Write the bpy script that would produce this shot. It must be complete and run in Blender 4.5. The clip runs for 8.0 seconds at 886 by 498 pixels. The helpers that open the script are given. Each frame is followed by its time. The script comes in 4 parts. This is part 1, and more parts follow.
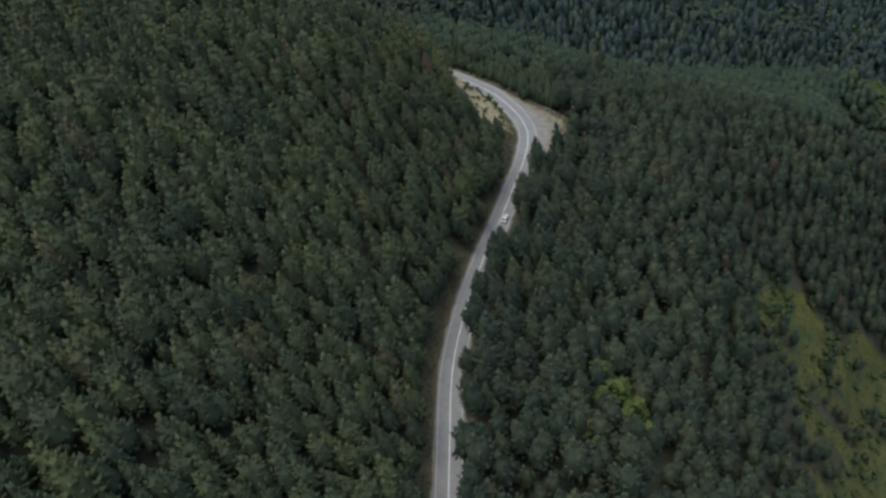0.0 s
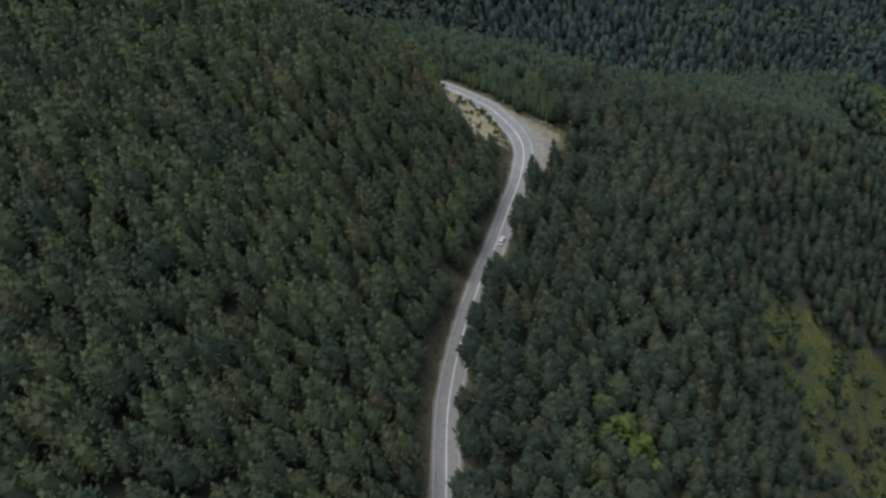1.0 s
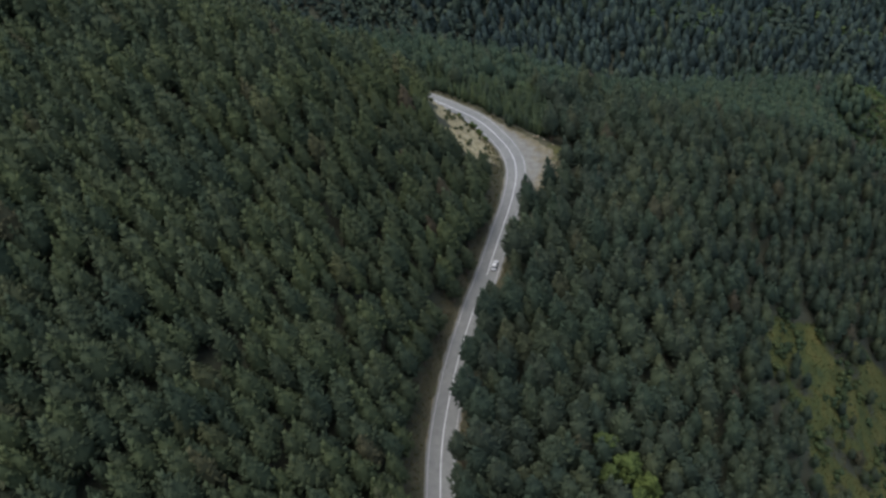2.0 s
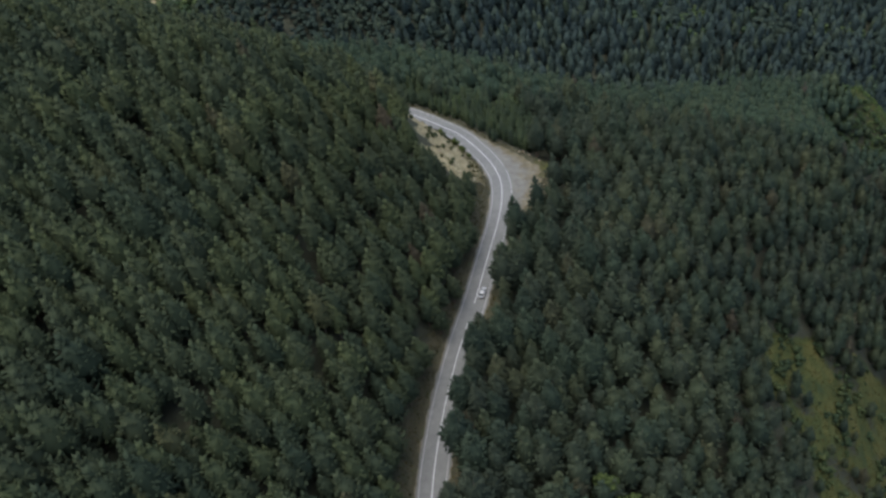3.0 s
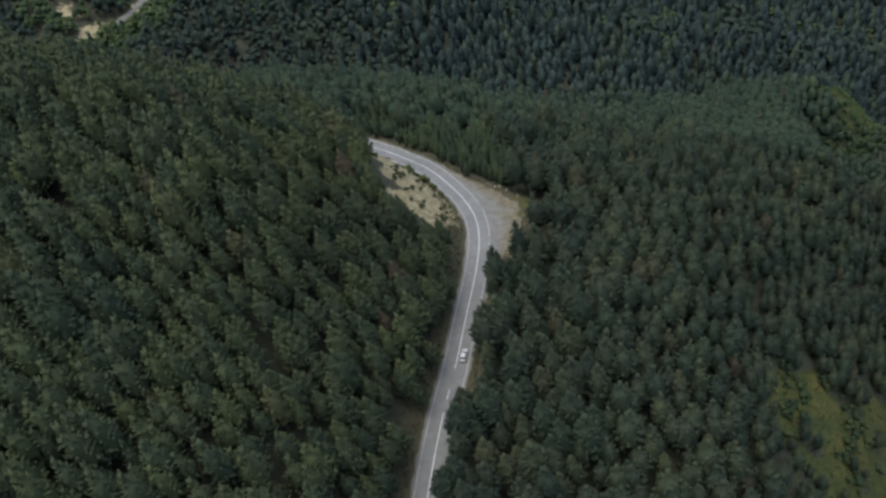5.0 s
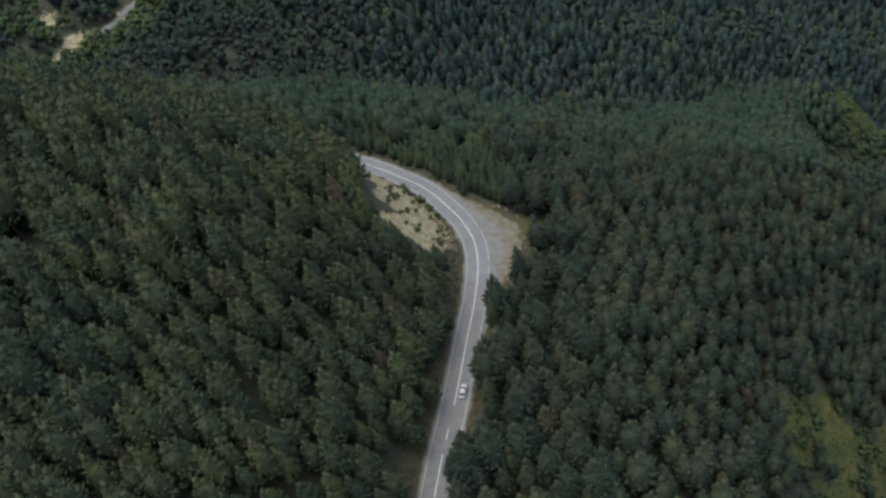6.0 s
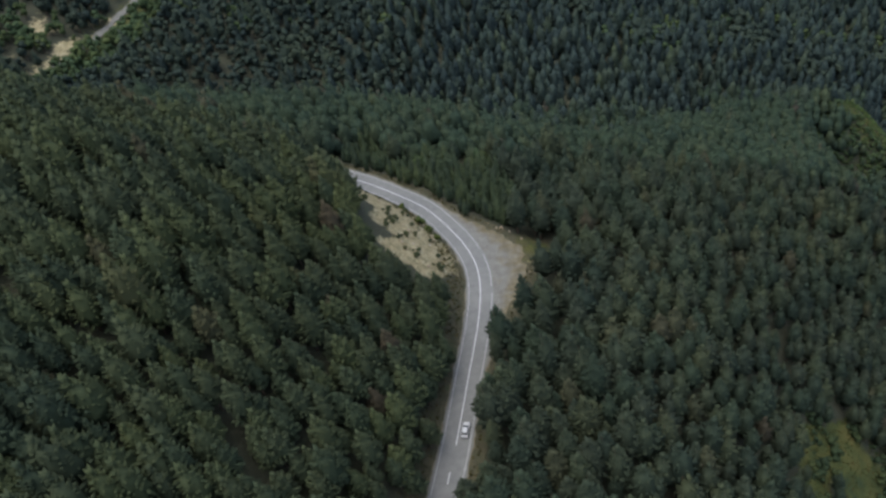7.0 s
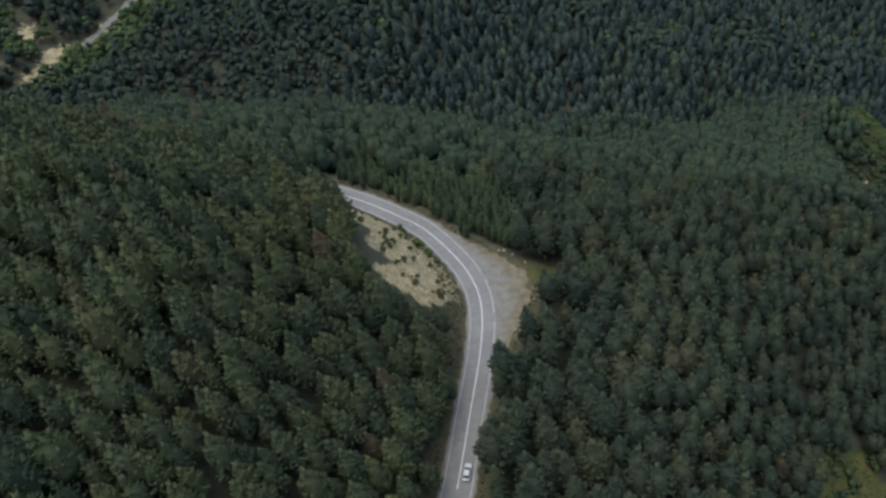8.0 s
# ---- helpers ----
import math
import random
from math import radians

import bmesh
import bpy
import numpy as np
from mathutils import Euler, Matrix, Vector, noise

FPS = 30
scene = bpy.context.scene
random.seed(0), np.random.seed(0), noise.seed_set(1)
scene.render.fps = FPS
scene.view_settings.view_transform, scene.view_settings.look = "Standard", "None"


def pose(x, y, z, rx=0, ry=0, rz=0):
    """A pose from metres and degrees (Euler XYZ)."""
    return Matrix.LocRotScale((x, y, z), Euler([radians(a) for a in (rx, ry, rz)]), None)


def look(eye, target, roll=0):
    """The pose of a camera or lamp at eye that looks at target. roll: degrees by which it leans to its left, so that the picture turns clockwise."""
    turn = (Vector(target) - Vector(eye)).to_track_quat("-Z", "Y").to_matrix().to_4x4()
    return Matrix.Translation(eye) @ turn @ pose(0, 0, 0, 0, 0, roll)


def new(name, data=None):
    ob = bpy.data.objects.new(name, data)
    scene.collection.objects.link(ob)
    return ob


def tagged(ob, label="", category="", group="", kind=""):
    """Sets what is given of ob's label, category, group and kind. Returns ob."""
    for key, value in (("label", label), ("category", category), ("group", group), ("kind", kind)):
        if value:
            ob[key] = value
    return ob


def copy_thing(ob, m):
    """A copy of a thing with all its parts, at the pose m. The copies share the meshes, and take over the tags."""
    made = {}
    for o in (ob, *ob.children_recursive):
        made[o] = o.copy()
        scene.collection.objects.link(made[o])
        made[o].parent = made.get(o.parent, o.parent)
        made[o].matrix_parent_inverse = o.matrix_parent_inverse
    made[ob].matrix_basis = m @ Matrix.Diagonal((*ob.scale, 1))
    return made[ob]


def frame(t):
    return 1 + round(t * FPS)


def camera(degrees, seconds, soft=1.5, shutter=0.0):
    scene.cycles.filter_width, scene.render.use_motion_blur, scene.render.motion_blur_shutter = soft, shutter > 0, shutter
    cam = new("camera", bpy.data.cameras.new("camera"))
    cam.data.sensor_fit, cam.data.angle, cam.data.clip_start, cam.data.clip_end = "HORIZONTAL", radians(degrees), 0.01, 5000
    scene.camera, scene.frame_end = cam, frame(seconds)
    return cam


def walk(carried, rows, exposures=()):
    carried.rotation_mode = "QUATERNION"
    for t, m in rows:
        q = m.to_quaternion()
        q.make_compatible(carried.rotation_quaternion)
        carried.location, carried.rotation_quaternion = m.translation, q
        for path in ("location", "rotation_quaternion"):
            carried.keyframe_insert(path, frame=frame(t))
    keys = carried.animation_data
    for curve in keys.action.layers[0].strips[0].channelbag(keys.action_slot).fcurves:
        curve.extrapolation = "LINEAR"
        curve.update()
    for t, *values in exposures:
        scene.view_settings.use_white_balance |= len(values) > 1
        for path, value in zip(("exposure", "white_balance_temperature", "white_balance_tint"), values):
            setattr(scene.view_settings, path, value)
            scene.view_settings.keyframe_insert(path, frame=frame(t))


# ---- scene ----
# ============ camera and its path ============
cam = camera(62.4, 8.0, soft=2.8)
PATH = [
    (0, (24.52, -11.25, 163.13), (14.64, 62.89, 96.75), -10.78),
    (0.5, (24.36, -4.00, 162.63), (14.89, 70.02, 96.06), -10.89),
    (1, (24.08, 3.32, 161.82), (15.14, 77.27, 95.10), -10.91),
    (1.5, (23.87, 10.65, 161.44), (15.48, 84.41, 94.44), -10.95),
    (3, (24.28, 32.33, 158.88), (18.75, 105.81, 91.27), -11.49),
    (3.5, (24.64, 39.41, 158.04), (20.13, 112.78, 90.24), -11.75),
    (4, (25.20, 46.26, 157.12), (21.61, 119.55, 89.18), -11.99),
    (4.5, (25.74, 53.06, 156.10), (23.00, 126.23, 88.00), -12.23),
    (6, (27.02, 72.89, 153.25), (25.53, 145.83, 84.85), -12.53),
    (6.5, (27.48, 79.40, 152.26), (26.04, 152.29, 83.82), -12.57),
    (7, (28.00, 85.66, 151.35), (26.59, 158.49, 82.85), -12.58),
    (7.5, (28.50, 91.48, 150.59), (27.13, 164.25, 82.02), -12.59),
    (8, (29.18, 98.00, 149.51), (27.84, 170.73, 80.89), -12.61),
]
walk(cam, [(t, look(eye, target, roll)) for t, eye, target, roll in PATH])

# ============ world and sun: a dull, overcast evening ============
SUN_UP, SUN_ROUND = 79.0, 250.0      # degrees: height, compass way
world = bpy.data.worlds.new("overcast_sky")
scene.world = world
world.use_nodes = True
wn = world.node_tree.nodes
sky = wn.new("ShaderNodeTexSky")
sky.sky_type = "NISHITA"
sky.sun_disc = False
sky.sun_elevation = radians(SUN_UP)
sky.sun_rotation = radians(SUN_ROUND)
sky.dust_density = 3.0
sky.air_density = 1.0
world.node_tree.links.new(sky.outputs[0], wn["Background"].inputs[0])
wn["Background"].inputs[1].default_value = 0.125
sun_data = bpy.data.lights.new("sun", "SUN")
sun_data.energy = 1.1
sun_data.angle = radians(66)
sun_data.color = (0.9, 0.985, 0.95)
sun = new("sun", sun_data)
a, e = radians(SUN_ROUND), radians(SUN_UP)
sun.matrix_basis = look((math.sin(a) * math.cos(e) * 500, math.cos(a) * math.cos(e) * 500, math.sin(e) * 500), (0, 0, 0))
scene.view_settings.exposure = 1.12


# ============ materials ============
class Nodes:
    """A small builder for node materials."""

    def __init__(self, name, rough=0.8):
        self.mat = bpy.data.materials.new(name)
        self.mat.use_nodes = True
        self.tree = self.mat.node_tree
        self.bsdf = self.tree.nodes["Principled BSDF"]
        self.bsdf.inputs["Roughness"].default_value = rough
        self.bsdf.inputs["Specular IOR Level"].default_value = 0.25
        self.coord = self.tree.nodes.new("ShaderNodeNewGeometry")

    def link(self, a, b):
        self.tree.links.new(a, b)

    def noise(self, size, detail=4.0, rough=0.6):
        n = self.tree.nodes.new("ShaderNodeTexNoise")
        n.inputs["Scale"].default_value = 1.0 / size
        n.inputs["Detail"].default_value = detail
        n.inputs["Roughness"].default_value = rough
        self.link(self.coord.outputs["Position"], n.inputs["Vector"])
        return n.outputs["Fac"]

    def ramp(self, fac, stops):
        r = self.tree.nodes.new("ShaderNodeValToRGB")
        els = r.color_ramp.elements
        while len(els) < len(stops):
            els.new(0.5)
        for el, (p, c) in zip(els, stops):
            el.position, el.color = p, (*c, 1)
        self.link(fac, r.inputs[0])
        return r.outputs[0]

    def mix(self, fac, a, b, blend="MIX"):
        m = self.tree.nodes.new("ShaderNodeMix")
        m.data_type, m.blend_type = "RGBA", blend
        for value, sock in ((fac, m.inputs["Factor"]), (a, m.inputs[6]), (b, m.inputs[7])):
            if isinstance(value, (int, float)):
                sock.default_value = value
            elif isinstance(value, tuple):
                sock.default_value = (*value, 1)
            else:
                self.link(value, sock)
        return m.outputs[2]

    def math(self, op, a, b=0.0, c=0.0, clamp=False):
        m = self.tree.nodes.new("ShaderNodeMath")
        m.operation, m.use_clamp = op, clamp
        for value, sock in zip((a, b, c), m.inputs):
            if isinstance(value, (int, float)):
                sock.default_value = value
            else:
                self.link(value, sock)
        return m.outputs[0]

    def attribute(self, name):
        n = self.tree.nodes.new("ShaderNodeAttribute")
        n.attribute_name = name
        return n.outputs["Fac"]

    def bump(self, height, strength, distance):
        b = self.tree.nodes.new("ShaderNodeBump")
        b.inputs["Strength"].default_value = strength
        b.inputs["Distance"].default_value = distance
        self.link(height, b.inputs["Height"])
        self.link(b.outputs[0], self.bsdf.inputs["Normal"])

    def colour(self, c):
        if isinstance(c, tuple):
            self.bsdf.inputs["Base Color"].default_value = (*c, 1)
        else:
            self.link(c, self.bsdf.inputs["Base Color"])
        return self


def foliage(name, stops, patch=9.0):
    """Needles or leaves: a tint for each tree, patches in the stand, and fine grain."""
    m = Nodes(name, 0.9)
    m.bsdf.inputs["Specular IOR Level"].default_value = 0.1
    info = m.tree.nodes.new("ShaderNodeObjectInfo")
    tint = m.math("FRACT", m.math("ADD", m.attribute("tint"), info.outputs["Random"]))
    base = m.ramp(tint, stops)
    grain = m.noise(0.55, 3.0)
    c = m.mix(1.0, base, m.ramp(grain, [(0.3, (0.91, 0.92, 0.91)), (0.7, (1.09, 1.08, 1.07))]), "MULTIPLY")
    wide = m.noise(patch * 4, 2.0)
    c = m.mix(1.0, c, m.ramp(wide, [(0.3, (0.82, 0.85, 0.88)), (0.7, (1.16, 1.14, 1.04))]), "MULTIPLY")
    m.colour(c)
    return m.mat


PINE = foliage("pine_needles", [
    (0.0, (0.024, 0.034, 0.025)), (0.25, (0.028, 0.040, 0.027)), (0.5, (0.032, 0.040, 0.028)),
    (0.8, (0.035, 0.045, 0.028)), (0.95, (0.042, 0.049, 0.028)), (0.985, (0.043, 0.045, 0.028)), (1.0, (0.047, 0.040, 0.028))])
SPUR_PINE = foliage("grey_green_pine_needles", [
    (0.0, (0.026, 0.041, 0.030)), (0.4, (0.030, 0.046, 0.031)), (0.8, (0.035, 0.049, 0.031)), (0.96, (0.040, 0.052, 0.031)), (1.0, (0.047, 0.041, 0.032))])
SLOPE_PINE = foliage("olive_pine_needles", [
    (0.0, (0.029, 0.040, 0.025)), (0.25, (0.034, 0.045, 0.027)), (0.5, (0.040, 0.049, 0.028)),
    (0.8, (0.044, 0.055, 0.028)), (0.95, (0.049, 0.059, 0.028)), (0.985, (0.050, 0.049, 0.028)), (1.0, (0.052, 0.043, 0.030))])
YOUNG = foliage("young_pine_needles", [
    (0.0, (0.036, 0.049, 0.033)), (0.5, (0.040, 0.056, 0.033)), (1.0, (0.048, 0.062, 0.031))])
# dark spruce green, shifted towards blue: the valley's haze is in the colour
HAZED_SPRUCE = foliage("haze_tinted_spruce_needles", [
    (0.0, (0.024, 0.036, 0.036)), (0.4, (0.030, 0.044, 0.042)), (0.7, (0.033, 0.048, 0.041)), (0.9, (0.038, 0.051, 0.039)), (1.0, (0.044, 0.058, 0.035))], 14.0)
BROAD = foliage("broad_leaves", [
    (0.0, (0.038, 0.060, 0.033)), (0.5, (0.046, 0.069, 0.033)), (1.0, (0.061, 0.079, 0.032))])
YELLOW = foliage("yellow_green_leaves", [
    (0.0, (0.041, 0.057, 0.021)), (0.5, (0.050, 0.067, 0.021)), (1.0, (0.061, 0.073, 0.021))])
SPUR_SCRUB = foliage("spur_scrub_leaves", [
    (0.0, (0.052, 0.078, 0.030)), (0.5, (0.058, 0.086, 0.030)), (1.0, (0.066, 0.091, 0.030))])
MEADOW_SCRUB = foliage("dark_scrub_leaves", [
    (0.0, (0.026, 0.040, 0.022)), (0.5, (0.032, 0.046, 0.022)), (1.0, (0.044, 0.055, 0.023))])
# far-side foliage, greyer and bluer than BROAD: distance haze put into the colour
HAZED_LEAVES = foliage("haze_tinted_broad_leaves", [
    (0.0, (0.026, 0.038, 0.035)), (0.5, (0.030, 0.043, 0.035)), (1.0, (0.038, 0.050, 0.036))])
GRASS = foliage("dry_grass_blades", [
    (0.0, (0.039, 0.044, 0.014)), (0.5, (0.057, 0.053, 0.017)), (1.0, (0.084, 0.065, 0.025))])
SHRUB = foliage("shrub_leaves", [
    (0.0, (0.034, 0.044, 0.026)), (0.6, (0.048, 0.056, 0.028)), (1.0, (0.070, 0.062, 0.034))])


def plain(name, c, rough, metal=0.0, grain=0.4):
    m = Nodes(name, rough)
    g = m.noise(grain, 3.0)
    lo, hi = tuple(v * 0.88 for v in c), tuple(min(1.0, v * 1.08) for v in c)
    m.colour(m.ramp(g, [(0.3, lo), (0.7, hi)]))
    m.bsdf.inputs["Metallic"].default_value = metal
    return m.mat


def bark():
    m = Nodes("pine_bark", 0.9)
    g = m.noise(0.25, 4.0)
    m.colour(m.ramp(g, [(0.3, (0.07, 0.05, 0.04)), (0.7, (0.17, 0.11, 0.075))]))
    return m.mat


BARK = bark()


def soil():
    """The open ground: needle litter under the trees, with sand, dry grass and gravel where the masks say."""
    m = Nodes("hillside_soil", 0.95)
    fine, mid, wide = m.noise(0.5, 5.0), m.noise(3.0, 4.0), m.noise(14.0, 3.0)
    litter = m.ramp(mid, [(0.3, (0.034, 0.037, 0.024)), (0.55, (0.042, 0.043, 0.028)), (0.75, (0.037, 0.048, 0.028))])
    sand = m.ramp(mid, [(0.25, (0.140, 0.110, 0.058)), (0.5, (0.265, 0.218, 0.126)), (0.75, (0.350, 0.304, 0.200))])
    grass = m.ramp(m.mix(0.45, wide, m.noise(5.0, 4.0, 0.7)), [(0.36, (0.027, 0.040, 0.013)), (0.45, (0.044, 0.054, 0.014)), (0.55, (0.066, 0.067, 0.017)), (0.68, (0.094, 0.080, 0.025))])
    verge = m.ramp(mid, [(0.3, (0.038, 0.042, 0.023)), (0.55, (0.066, 0.058, 0.036)), (0.75, (0.048, 0.058, 0.026))])
    ragged = m.math("MULTIPLY", m.math("SUBTRACT", mid, 0.5), 1.3)

    def masked(c, other, name):
        k = m.math("ADD", m.attribute(name), ragged)
        k = m.math("MULTIPLY", m.math("SUBTRACT", k, 0.35), 3.3, clamp=True)
        return m.mix(k, c, other)
    c = masked(litter, verge, "verge")
    c = masked(c, grass, "meadow")
    sand = m.mix(m.math("MULTIPLY", m.math("SUBTRACT", m.noise(1.3, 5.0, 0.7), 0.49), 7.0, clamp=True), sand, (0.105, 0.100, 0.052))
    c = masked(c, sand, "bare")
    c = m.mix(1.0, c, m.ramp(fine, [(0.3, (0.7, 0.7, 0.7)), (0.7, (1.25, 1.25, 1.25))]), "MULTIPLY")
    m.colour(c)
    m.bump(fine, 0.6, 0.4)
    return m.mat


SOIL = soil()


def asphalt():
    m = Nodes("worn_asphalt", 0.85)
    fine, mid, wide = m.noise(0.08, 3.0), m.noise(1.6, 4.0), m.noise(11.0, 3.0)
    c = m.ramp(wide, [(0.3, (0.128, 0.127, 0.126)), (0.7, (0.158, 0.155, 0.151))])
    c = m.mix(1.0, c, m.ramp(mid, [(0.3, (0.88, 0.88, 0.88)), (0.7, (1.1, 1.1, 1.08))]), "MULTIPLY")
    c = m.mix(1.0, c, m.ramp(fine, [(0.3, (0.85, 0.85, 0.85)), (0.7, (1.15, 1.15, 1.15))]), "MULTIPLY")
    m.colour(c)
    m.bump(fine, 0.3, 0.01)
    return m.mat


def gravel():
    m = Nodes("pale_gravel", 0.95)
    fine, mid, wide = m.noise(0.3, 4.0), m.noise(2.2, 4.0), m.noise(6.0, 3.0)
    c = m.ramp(mid, [(0.25, (0.102, 0.096, 0.083)), (0.5, (0.134, 0.129, 0.118)), (0.8, (0.170, 0.162, 0.148))])
    c = m.mix(m.math("MULTIPLY", m.math("SUBTRACT", wide, 0.55), 2.5, clamp=True), c, (0.135, 0.115, 0.08))
    rim = m.math("ADD", m.attribute("rim"), m.math("MULTIPLY", m.math("SUBTRACT", m.noise(3.0, 5.0, 0.65), 0.5), 1.4))
    c = m.mix(m.math("MULTIPLY", m.math("SUBTRACT", rim, 0.32), 1.7, clamp=True), c, m.ramp(mid, [(0.3, (0.080, 0.066, 0.038)), (0.55, (0.116, 0.098, 0.062)), (0.75, (0.165, 0.145, 0.105))]))
    c = m.mix(1.0, c, m.ramp(fine, [(0.3, (0.8, 0.8, 0.8)), (0.7, (1.2, 1.2, 1.2))]), "MULTIPLY")
    m.colour(c)
    m.bump(fine, 0.5, 0.06)
    return m.mat


def road_paint():
    m = Nodes("worn_white_paint", 0.7)
    mid = m.noise(0.7, 4.0)
    m.colour(m.ramp(mid, [(0.3, (0.42, 0.42, 0.43)), (0.55, (0.62, 0.62, 0.63))]))
    return m.mat


def stone():
    m = Nodes("ochre_rock", 0.9)
    mid, fine = m.noise(2.5, 5.0), m.noise(0.5, 4.0)
    c = m.ramp(mid, [(0.3, (0.12, 0.085, 0.06)), (0.5, (0.28, 0.22, 0.16)), (0.72, (0.42, 0.37, 0.3))])
    m.colour(c)
    m.bump(fine, 0.6, 0.2)
    return m.mat


def faint_paint():
    m = Nodes("faded_edge_paint", 0.75)
    mid = m.noise(0.9, 4.0)
    m.colour(m.ramp(mid, [(0.35, (0.26, 0.26, 0.26)), (0.6, (0.46, 0.46, 0.46))]))
    return m.mat


ASPHALT, GRAVEL, PAINT, FADED, ROCK = asphalt(), gravel(), road_paint(), faint_paint(), stone()

# ============ the plan: road line and hillside ============
ROAD_LINE = [  # x, y, z along the middle of the road
    (31, -420, -4), (6.6, -160, -2), (1.9, 20, -0.2), (2.5, 93, 0.3), (3.5, 120, 0.5), (7.1, 140.3, 0.4), (10.4, 153.2, 0.3),
    (14.3, 165.9, 0.2), (19.1, 179.6, 0.0), (24.8, 197.6, -0.2), (30.7, 216.5, -0.4), (33.2, 228.4, -0.4), (33.5, 237.1, -0.3),
    (31.6, 246.2, -0.1), (28.2, 254.6, 0.1), (21.4, 266.9, 0.5), (13.3, 275.6, 1.1), (4.8, 283.5, 1.7), (-4.1, 290.2, 2.3),
    (-20.3, 301.1, 3.2), (-60, 318, 4.5), (-140, 345, 6), (-420, 420, 8)]


def smooth_line(ctrl, step=1.0):
    """A centripetal Catmull-Rom line through the points, resampled at even steps."""
    p = np.array(ctrl, float)
    p = np.vstack([2 * p[0] - p[1], p, 2 * p[-1] - p[-2]])
    out = []
    for i in range(1, len(p) - 2):
        a, b, c, d = p[i - 1:i + 3]
        ta = np.linalg.norm(b - a) ** 0.5
        tb = ta + np.linalg.norm(c - b) ** 0.5
        tc = tb + np.linalg.norm(d - c) ** 0.5
        t = np.linspace(ta, tb, max(4, int(np.linalg.norm(c - b) / 0.5)), endpoint=False)[:, None]
        a1, a2, a3 = (ta - t) / ta * a + t / ta * b, (tb - t) / (tb - ta) * b + (t - ta) / (tb - ta) * c, (tc - t) / (tc - tb) * c + (t - tb) / (tc - tb) * d
        b1, b2 = (tb - t) / tb * a1 + t / tb * a2, (tc - t) / (tc - ta) * a2 + (t - ta) / (tc - ta) * a3
        out.append((tb - t) / (tb - ta) * b1 + (t - ta) / (tb - ta) * b2)
    q = np.vstack(out)
    u = np.r_[0, np.cumsum(np.linalg.norm(np.diff(q[:, :2], axis=0), axis=1))]
    even = np.arange(0, u[-1], step)
    return np.stack([np.interp(even, u, q[:, k]) for k in range(3)], 1), even


LINE, LINE_U = smooth_line(ROAD_LINE)
TANGENT = np.gradient(LINE[:, :2], axis=0)
TANGENT /= np.linalg.norm(TANGENT, axis=1)[:, None]
LEFT = np.stack([-TANGENT[:, 1], TANGENT[:, 0]], 1)


def station(x, y):
    """Arc position of the road's middle nearest to a place."""
    return float(LINE_U[np.argmin(np.hypot(LINE[:, 0] - x, LINE[:, 1] - y))])


U_BEND = station(32.6, 237)
U_SOLID = station(19.1, 179.6)


def beside_road(x, y):
    """Signed distance from the road's middle (uphill side positive), arc position and road height."""
    x, y = np.asarray(x, float), np.asarray(y, float)
    s, u, z = np.empty(x.shape), np.empty(x.shape), np.empty(x.shape)
    coarse = LINE[::3]
    for i in range(0, x.size, 20000):
        px, py = x[i:i + 20000], y[i:i + 20000]
        k = np.argmin((px[:, None] - coarse[None, :, 0]) ** 2 + (py[:, None] - coarse[None, :, 1]) ** 2, axis=1) * 3
        around = np.clip(k[:, None] + np.arange(-3, 4)[None], 0, len(LINE) - 1)
        j = np.take_along_axis(around, np.argmin((px[:, None] - LINE[around, 0]) ** 2 + (py[:, None] - LINE[around, 1]) ** 2, axis=1)[:, None], 1)[:, 0]
        dx, dy = px - LINE[j, 0], py - LINE[j, 1]
        along = np.clip(dx * TANGENT[j, 0] + dy * TANGENT[j, 1], -1, 1)
        dist = np.hypot(dx - along * TANGENT[j, 0], dy - along * TANGENT[j, 1])
        s[i:i + 20000] = np.where(dx * LEFT[j, 0] + dy * LEFT[j, 1] >= 0, dist, -dist)
        u[i:i + 20000] = LINE_U[j] + along
        z[i:i + 20000] = np.interp(u[i:i + 20000], LINE_U, LINE[:, 2])
    return s, u, z


def step(a, b, v):
    t = np.clip((v - a) / (b - a), 0, 1)
    return t * t * (3 - 2 * t)


def soft_plus(v, w):
    return w * np.logaddexp(0, v / w)


def waves(x, y):
    """Gentle unevenness of the hillside."""
    return (np.sin(x * 0.061 + 1.3 + 0.8 * np.sin(y * 0.023)) * np.sin(y * 0.052 + 0.4) * 2.2
            + np.sin(x * 0.023 - y * 0.031) * 2.6 + np.sin(x * 0.19 + y * 0.13) * np.sin(y * 0.21 - x * 0.05) * 0.5)


def layby(u):
    """Extra width of the flat on the valley side, where the gravel lay-by is."""
    return 10.8 * np.exp(-np.abs((u - U_BEND + 1) / 15.0) ** 1.6) + 1.1 * np.exp(-((u - U_BEND + 27) / 13.0) ** 2)


CREST_WAY = [-180, -15, 15, 33, 42, 45, 48, 52, 60, 75, 98, 116, 126, 140, 180]   # bearings from the bend, degrees
CREST_FAR = [900, 900, 420, 300, 285, 255, 178, 124, 97, 74, 64, 68, 92, 92, 92]  # metres from the road to where the spur breaks off


